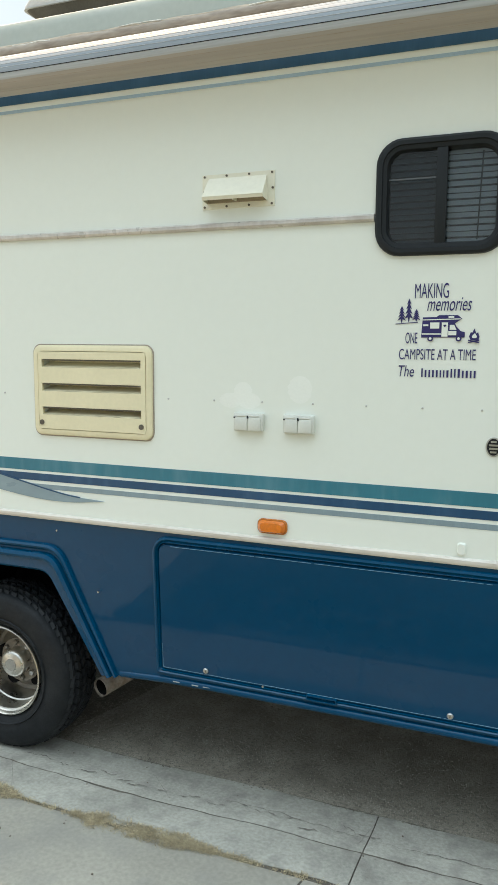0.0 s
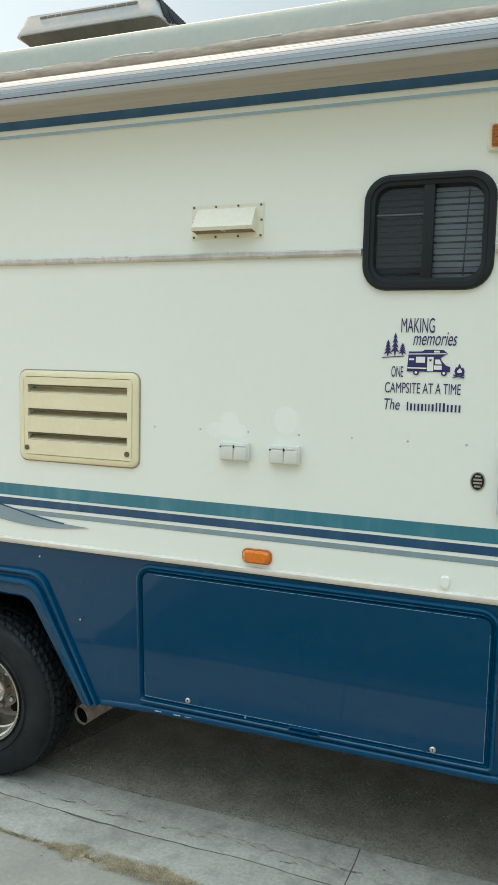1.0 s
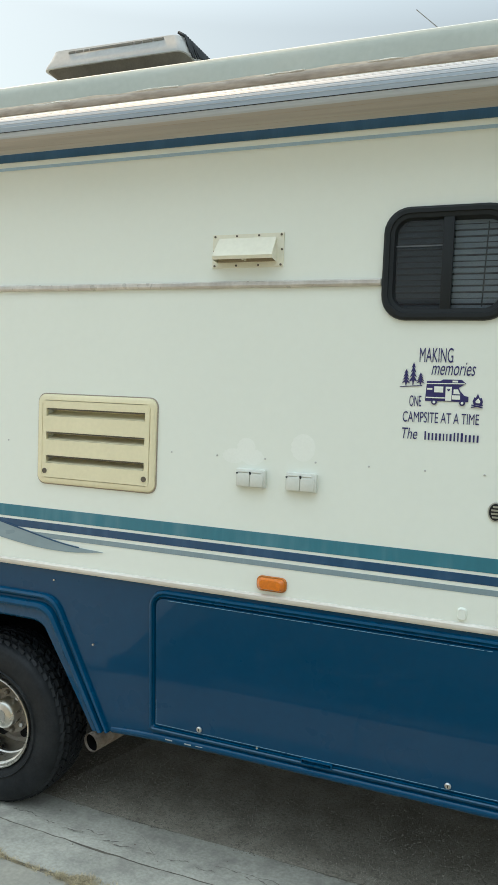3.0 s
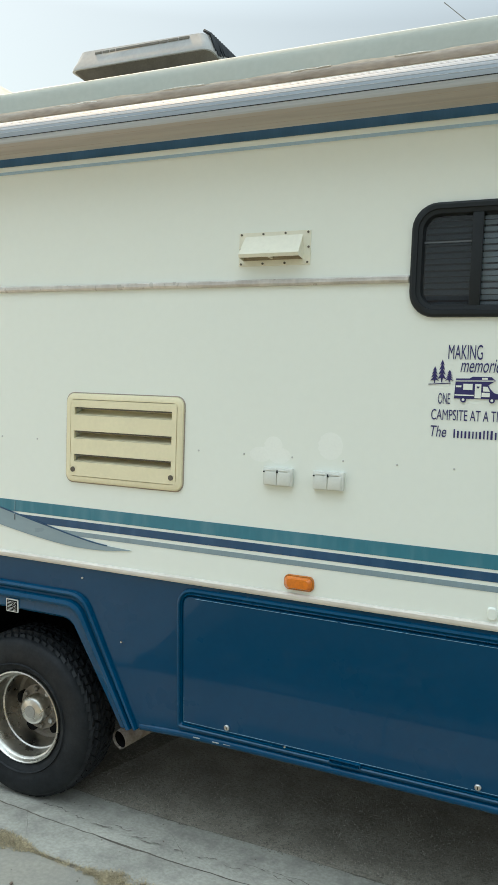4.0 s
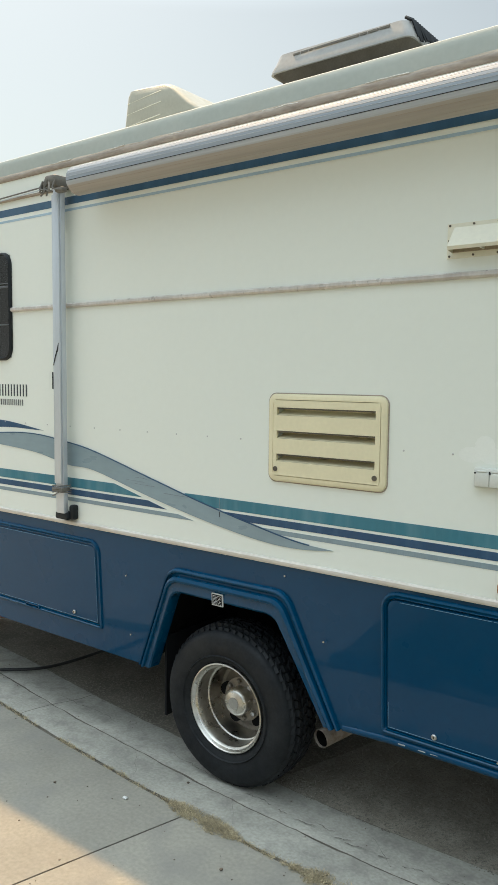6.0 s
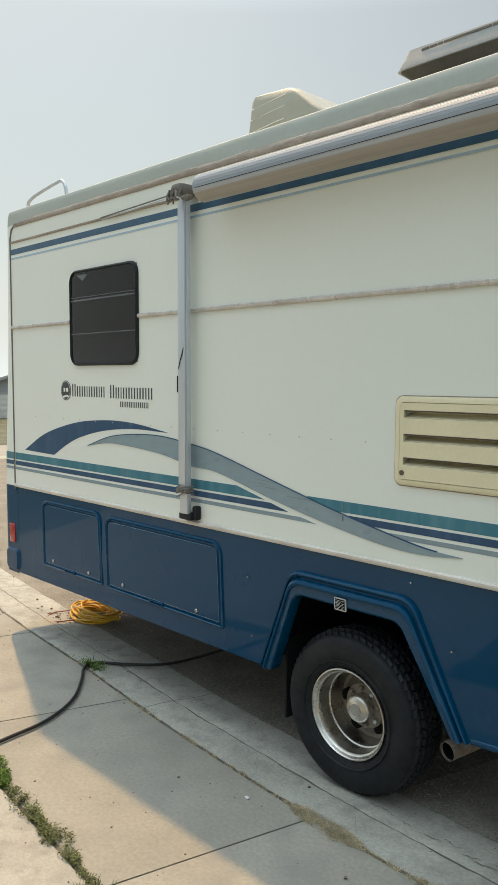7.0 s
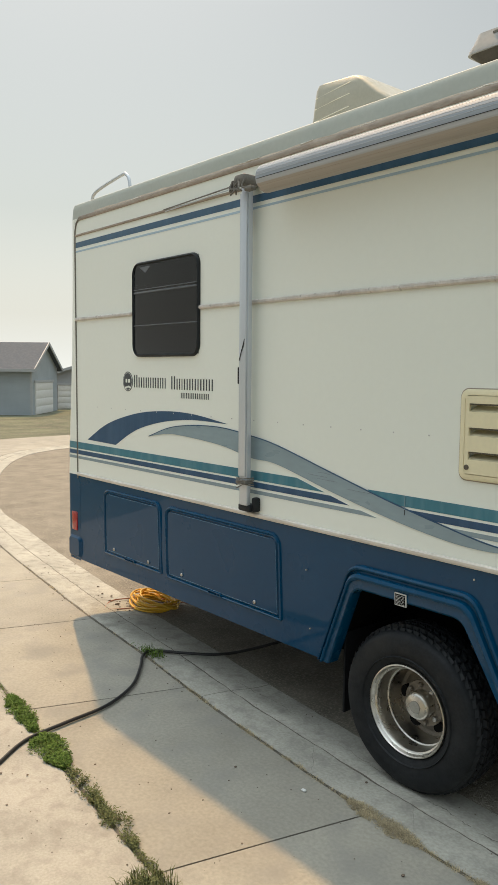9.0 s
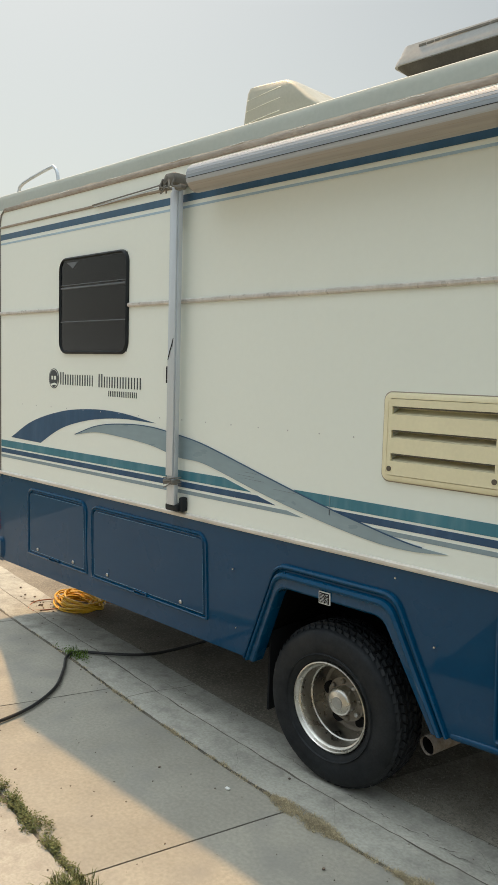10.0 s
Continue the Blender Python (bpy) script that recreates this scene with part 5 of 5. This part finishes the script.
# driveway slab and lawn beyond the pavement
bm = B()
strip(bm, steps(0.12, 5.6, 0.4), [(-0.966, -0.06), (-0.966, 0.036), (-0.974, 0.042), (-4.5, 0.08), (-14.0, 0.2)])
solid("driveway", bm, M_DRIVE, "pale sunlit concrete driveway with grit and spots", "driveway", kind="structure")
bm = B()
strip(bm, steps(-26, 0.13, 0.5), [(-0.962, -0.05), (-0.965, 0.0405), (-4.5, 0.079), (-14.0, 0.198)])
strip(bm, steps(5.66, 14, 0.5), [(-0.985, -0.05), (-1.0, 0.01), (-4.5, 0.05), (-10.0, 0.1)])
solid("lawn", bm, M_LAWN, "patchy green and dry lawn beside the driveway", "lawn", kind="structure")


# ---- weeds, cords, grit ----
def blades(bm, centre, n, spread, height, rng, lean=0.7, width=0.004):
    for _ in range(n):
        a, r = rng.uniform(0, 6.283), spread * math.sqrt(rng.random())
        p = Vector((centre[0] + r * math.cos(a), centre[1] + r * math.sin(a), centre[2]))
        b_ = rng.uniform(0, 6.283)
        d = Vector((math.cos(b_), math.sin(b_), 0))
        s_ = Vector((-d.y, d.x, 0)) * width * rng.uniform(0.6, 1.3)
        h = height * rng.uniform(0.4, 1.1)
        ln = lean * h * rng.uniform(0.2, 1.2)
        m_ = p + d * ln * 0.35 + Vector((0, 0, h * 0.65))
        t_ = p + d * ln + Vector((0, 0, h * 0.85))
        v1, v2, v3, v4, v5 = (bm.verts.new(q) for q in (p - s_, p + s_, m_ + s_ * 0.8, m_ - s_ * 0.8, t_))
        bm.faces.new((v1, v2, v3, v4))
        bm.faces.new((v4, v3, v5))


def leaves(bm, centre, n, spread, height, rng, size):
    """A rosette of small oval leaves held at many angles."""
    for _ in range(n):
        a, r = rng.uniform(0, 6.283), spread * math.sqrt(rng.random())
        c = Vector((centre[0] + r * math.cos(a), centre[1] + r * math.sin(a), centre[2] + height * rng.random()))
        b_ = rng.uniform(0, 6.283)
        d = Vector((math.cos(b_), math.sin(b_), rng.uniform(-0.2, 0.9))).normalized()
        s_ = d.cross(Vector((rng.gauss(0, 0.4), rng.gauss(0, 0.4), 1))).normalized()
        w = size * rng.uniform(0.6, 1.3)
        v_ = [bm.verts.new(c + d * (w * u) + s_ * (w * q)) for u, q in ((0, 0), (0.7, 0.5), (1.5, 0.45), (2.0, 0), (1.5, -0.45), (0.7, -0.5))]
        bm.faces.new(v_)


def leafy(name, s0, s1, off, n, mat_, label, height, spread, seed, leaf, per=9):
    """Low clumps of small rounded leaves."""
    rng = random.Random(seed)
    bm = B()
    for _ in range(n):
        s = rng.uniform(s0, s1)
        if noise.noise(Vector((s * 13.0, seed * 3.7, 0))) < -0.05 and rng.random() < 0.75:
            continue
        edge = (0.75 + 0.6 * noise.noise(Vector((s * 21.0, seed * 1.3, 5)))) * max(0.25, 1 - abs(2 * (s - s0) / (s1 - s0) - 1) ** 3)
        p = along(s, off + max(-1.7, min(1.7, rng.gauss(0, 1))) * spread * edge)
        if leaf > 0.003:
            leaves(bm, (p.x, p.y, 0.034), per, 0.014, height * 1.2, rng, leaf)
        else:
            blades(bm, (p.x, p.y, 0.022 + rng.uniform(0, height * 0.5)), per, 0.016, height, rng, 1.6, leaf)
    return solid(name, bm, mat_, label, "weeds", kind="stuff")


for k, (a, b, n, spread) in enumerate(((-0.34, 0.06, 900, 0.031), (-0.62, -0.34, 90, 0.012), (0.06, 0.55, 110, 0.009), (0.62, 0.95, 110, 0.012), (1.15, 1.5, 100, 0.012), (-1.22, -0.62, 1400, 0.0305), (-1.75, -1.22, 200, 0.012), (1.5, 2.4, 70, 0.007), (2.4, 5.0, 80, 0.006))):
    leafy("dry_weeds", a, b, -0.012, n, M_STRAW, "dry straw weeds in the kerb joint", 0.016 if spread > 0.03 else 0.012, spread, 30 + k, 0.0013, 8)
leafy("green_weeds", 1.42, 1.90, -0.960, 1900, M_GREEN, "thick green weeds in the driveway joint", 0.020, 0.036, 41, 0.0055, 12)
leafy("green_weeds", 1.0, 1.38, -0.950, 2000, M_GREEN, "thick green weeds in the driveway joint", 0.020, 0.048, 42, 0.0055, 12)
leafy("olive_weeds", 0.62, 0.98, -0.940, 250, M_OLIVE, "sparse olive weeds in the driveway joint", 0.026, 0.036, 43, 0.005, 8)
leafy("olive_weeds", 0.30, 0.62, -0.945, 270, M_OLIVE, "sparse olive weeds in the driveway joint", 0.026, 0.036, 44, 0.005, 8)
leafy("olive_weeds", 0.08, 0.30, -0.955, 110, M_OLIVE, "sparse olive weeds in the driveway joint", 0.02, 0.014, 46, 0.0045, 6)
leafy("green_weeds", 1.93, 2.3, -0.968, 60, M_GREEN, "sparse green weeds in the joint", 0.015, 0.01, 45, 0.004, 5)
rng = random.Random(21)
bm = B()
for _ in range(34):
    blades(bm, (-2.10 + rng.gauss(0, 0.05), 0.0 + rng.gauss(0, 0.025), 0.02 + rng.uniform(0, 0.03)), 3, 0.014, 0.055, rng, 0.9, 0.0026)
for _ in range(50):
    leaves(bm, (-2.06 + rng.gauss(0, 0.08), -0.01 + rng.gauss(0, 0.014), 0.03), 4, 0.012, 0.05, rng, 0.006)
solid("weed_tuft", bm, M_GREEN, "green weed tuft in the kerb joint", "weeds", kind="stuff")
bm = B()
for _ in range(420):
    blades(bm, (-0.05 + rng.uniform(-0.15, 0.5), -1.285 + rng.gauss(0, 0.05), 0.043), 6, 0.025, 0.055, rng, 0.8, 0.0020)
solid("grass_tuft", bm, M_OLIVE, "dry green grass tuft at the lawn corner", "grass", kind="stuff")
bm = B()
for _ in range(2600):
    blades(bm, (rng.uniform(0.02, 3.5), -1.32 - abs(rng.gauss(0, 0.5)), 0.044), 5, 0.04, 0.045, rng)
solid("lawn_grass", bm, M_GREEN, "short uneven lawn grass", "grass", kind="stuff")

# dust sheet from the asphalt edge inwards; its pale colour stands for missing light
bm = B()
rows = []
for s_ in steps(-7.0, -0.12, 0.06):
    wide = (1.65 + 0.35 * noise.noise(Vector((s_ * 1.1, 3.0, 0))) + 0.12 * noise.noise(Vector((s_ * 6.0, 9.0, 0)))) * min(1.0, (-0.12 - s_) / 0.45) + 0.01
    row_ = []
    for q_ in range(7):
        o_ = 0.492 + wide * q_ / 6
        p = along(s_, o_)
        row_.append(bm.verts.new((p.x, p.y, float(np.interp(o_, [0.49, 0.9, 1.6, 2.6], [-0.012, -0.006, 0.005, 0.02])) + 0.0045)))
    rows.append(row_)
for a, b in zip(rows, rows[1:]):
    for i in range(6):
        bm.faces.new((a[i], a[i + 1], b[i + 1], b[i]))
solid("road_dust", bm, M_DUSTLIFT, "pale sandy dust at the asphalt edge, spread wide to brighten the shaded road", "dust", kind="stuff")


def pebble(bm, c, r, rng):
    """A small eight-sided stone."""
    k = [r * rng.uniform(0.7, 1.3) for _ in range(6)]
    a0 = rng.uniform(0, 3.14)
    ca, sa = math.cos(a0), math.sin(a0)
    x, y, z = c
    v_ = [bm.verts.new(q) for q in ((x + k[0] * ca, y + k[0] * sa, z), (x - k[1] * sa, y + k[1] * ca, z), (x - k[2] * ca, y - k[2] * sa, z), (x + k[3] * sa, y - k[3] * ca, z), (x, y, z + 0.6 * k[4]), (x, y, z - 0.5 * k[5]))]
    for i in range(4):
        bm.faces.new((v_[i], v_[(i + 1) % 4], v_[4]))
        bm.faces.new((v_[(i + 1) % 4], v_[i], v_[5]))


def gravel():
    rng = random.Random(77)
    bm = B()
    # stones after the first 1400 crowd under the vehicle, lightening its shaded ground
    for k in range(9000):
        s = rng.uniform(-3.6, 3.5) if k < 1400 else rng.uniform(-3.6, 0.1)
        o = 0.47 + abs(rng.gauss(0, 0.16 if k < 1400 else 0.42))
        p = along(s, o)
        r_ = rng.uniform(0.002, 0.0055)
        pebble(bm, (p.x, p.y, -0.007 + 0.012 * (o - 0.49) + r_ * 0.5), r_, rng)
    return bm


# grit and leaves on the pavement
bm = B()
for _ in range(620):
    s, o = rng.uniform(-2.5, 5.5), rng.uniform(-1.9, 0.45)
    p = along(s, o)
    zz = (0.037 if -0.94 < o < -0.02 else 0.02 if o >= -0.02 else 0.045) + fall(p.x, p.y)
    if o > 0.25:
        zz = 0.004
    r_ = rng.uniform(0.0015, 0.0042) if rng.random() < 0.93 else rng.uniform(0.004, 0.008)
    bmesh.ops.create_icosphere(bm, subdivisions=1, radius=r_, matrix=Matrix.Translation((p.x, p.y, zz + r_ * 0.3)) @ Matrix.Diagonal((1, rng.uniform(0.6, 1.4), 0.6, 1)))
for _ in range(260):
    p = along(rng.uniform(0.5, 4.2), rng.uniform(-2.4, -1.0))
    pebble(bm, (p.x, p.y, 0.0445 + 0.011 * 0.4), rng.uniform(0.002, 0.007), rng)
solid("gravel", gravel(), M_GRAVEL, "loose pale gravel at the asphalt edge, thicker under the vehicle to lighten shade", "gravel", kind="stuff")
solid("grit", bm, M_PEBBLE, "dark grit and crumbs scattered on the pavement", "grit", kind="stuff")
p = (-0.246, -0.362)
solid("paper_scrap", box(B(), p[0] - 0.012, p[0] + 0.012, p[1] - 0.008, p[1] + 0.008, 0.034, 0.040, 0.002), M_LABEL, "tiny white scrap on the pavement", "litter")

# cords
cord = curve_points([(-1.05, -1.75, 0.055), (-1.28, -1.40, 0.054), (-1.45, -1.16, 0.052), (-1.50, -0.92, 0.052), (-1.55, -0.64, 0.05), (-1.69, -0.39, 0.05), (-1.90, -0.20, 0.05), (-2.06, -0.08, 0.05), (-2.10, 0.03, 0.046), (-1.95, 0.18, 0.038), (-1.82, 0.36, 0.024), (-1.78, 0.59, 0.012), (-1.74, 0.95, 0.02), (-1.7, 1.5, 0.03)], 8)
solid("power_cord", tube(B(), cord, 0.0098, 10), M_CORD, "thick black power cord across the pavement", "cord")
coil = thing("cord_coil", "coiled yellow extension cord on the gutter", "cord", (-3.03, 0.64, 0.0))
rng = random.Random(9)
for k in range(15):
    rx_, ry_, z0 = 0.24 + rng.uniform(-0.10, 0.05), 0.14 + rng.uniform(-0.05, 0.03), 0.009 + 0.0042 * k
    ph, ox, oy = rng.uniform(0, 6.28), rng.gauss(0, 0.025), rng.gauss(0, 0.02)
    pts = [(ox + rx_ * math.cos(a), oy + ry_ * math.sin(a), z0 + 0.016 * math.sin(2 * a + ph) + 0.004) for a in [2 * math.pi * q / 28 for q in range(28)]]
    pts = [(x, y, max(0.008, z)) for x, y, z in pts]
    part("cord_loop", tube(B(), pts, 0.0075, 7, closed=True), M_YELLOW, coil)
thin = curve_points([(-2.7, 0.95, 0.012), (-2.95, 0.85, 0.012), (-3.2, 0.72, 0.012), (-3.35, 0.45, 0.012), (-3.2, 0.28, 0.014), (-3.12, 0.33, 0.014), (-3.05, 0.52, 0.012)], 8)
solid("thin_cord", tube(B(), thin, 0.005, 6), M_ORANGE, "thin brown-orange cord loop by the coil", "cord")


bm = B()
for _ in range(46):
    pebble(bm, (-3.05 + rng.gauss(-0.25, 0.28), 0.42 + rng.gauss(0, 0.12), 0.012), rng.uniform(0.006, 0.013), rng)
for _ in range(30):
    p = along(rng.uniform(1.8, 5.5), rng.uniform(-0.2, 0.7))
    pebble(bm, (p.x, p.y, 0.034), rng.uniform(0.005, 0.011), rng)
solid("dark_crumbs", bm, M_PEBBLE, "dark brown seed crumbs scattered on the gutter", "debris", kind="stuff")


# ---- houses in the distance ----
def house(at, direction, long, deep, wall_h, roof_h, label, siding, garage, storeys=1):
    """A gabled house: its long wall runs along direction from the corner at, the gable end lies to the right of it."""
    h = thing("house", label, "house", at)
    ux = Vector(direction).normalized()
    h.rotation_euler = (0, 0, math.atan2(ux.y, ux.x))
    # local x along the long wall, y to the back
    part("wall", box(B(), 0, long, 0, -deep, 0, wall_h), siding, h)
    bm = B()
    v_ = [bm.verts.new(q) for q in ((0, 0, wall_h), (0, -deep, wall_h), (0, -deep / 2, wall_h + roof_h), (long, 0, wall_h), (long, -deep, wall_h), (long, -deep / 2, wall_h + roof_h))]
    for f in ((0, 1, 2), (3, 5, 4), (0, 2, 5, 3), (1, 4, 5, 2)):
        bm.faces.new([v_[i] for i in f])
    part("gable", bm, siding, h)
    o, t = 0.32, 0.12
    k = roof_h / (deep / 2)
    for side in (0, 1):
        y_e, y_r = (o, -deep / 2) if side == 0 else (-deep - o, -deep / 2)
        bm = B()
        vs = []
        for x in (-o, long + o):
            vs += [bm.verts.new(q) for q in ((x, y_e, wall_h - o * k), (x, y_r, wall_h + roof_h), (x, y_r, wall_h + roof_h + t), (x, y_e, wall_h - o * k + t))]
        for f in ((0, 1, 2, 3), (4, 5, 6, 7), (0, 1, 5, 4), (1, 2, 6, 5), (2, 3, 7, 6), (3, 0, 4, 7)):
            bm.faces.new([vs[i] for i in f])
        roof = part("roof", bm, M_SHINGLE, h, "grey shingle roof")
        part("fascia", box(B(), -o, long + o, y_e, y_e + (0.04 if side == 0 else -0.04), wall_h - o * k - 0.06, wall_h - o * k + t), M_HTRIM, roof)
        bm = B()
        vs = [bm.verts.new(q) for x in (-o - 0.03, -o + 0.03) for q in ((x, y_e, wall_h - o * k - 0.06), (x, y_r, wall_h + roof_h - 0.06), (x, y_r, wall_h + roof_h + t + 0.02), (x, y_e, wall_h - o * k + t + 0.02))]
        for f in ((0, 1, 2, 3), (4, 5, 6, 7), (0, 1, 5, 4), (1, 2, 6, 5), (2, 3, 7, 6), (3, 0, 4, 7)):
            bm.faces.new([vs[i] for i in f])
        part("barge_board", bm, M_HTRIM, roof)
    for k2 in range(int(wall_h / 0.2)):
        part("siding_board", box(B(), 0.0, long, 0.0, 0.02, 0.2 * k2 + 0.015, 0.2 * k2 + 0.2), siding, h)
    for x in (0.0, long):
        part("corner_board", box(B(), x - 0.06, x + 0.06, -0.06, 0.06, 0, wall_h), M_HTRIM, h)
    if garage:
        g0, g1, gh = garage
        door = part("garage_door", box(B(), -0.06, 0.0, -g1, -g0, 0, gh), M_LABEL, h, "white garage door")
        for k2 in range(4):
            part("door_panel", box(B(), -0.068, -0.058, -g1 + 0.05, -g0 - 0.05, gh * k2 / 4 + 0.02, gh * (k2 + 1) / 4 - 0.012, 0.004), M_LABEL, door)
        part("garage_trim", box(B(), -0.10, 0.0, -g1 - 0.15, -g0 + 0.15, gh, gh + 0.15), M_HTRIM, h)
    for s_ in range(storeys):
        part("vent_hood", box(B(), long * 0.25, long * 0.25 + 0.2, 0.0, 0.1, 1.0 + 2.7 * s_, 1.2 + 2.7 * s_, 0.02), M_HTRIM, h)
    return h


house((-41.8, 16.8, -0.91), (-0.649, -0.757), 16, 6.0, 2.9, 1.55, "grey-blue sided house with grey roof and white garage", M_SIDING, (0.7, 4.7, 2.0))
house((-48.6, 21.4, -0.91), (-0.9, 0.43), 9, 6.0, 2.5, 0.95, "distant grey house with white garage door", M_SIDINGB, (0.4, 1.9, 1.7))
# unseen house added behind the camera; it only shapes skylight and reflections
house((9.0, -16.0, -0.4), (-1, 0), 18, -8.0, 3.0, 2.0, "added tan house out of view behind the camera", M_HOUSEB, None)
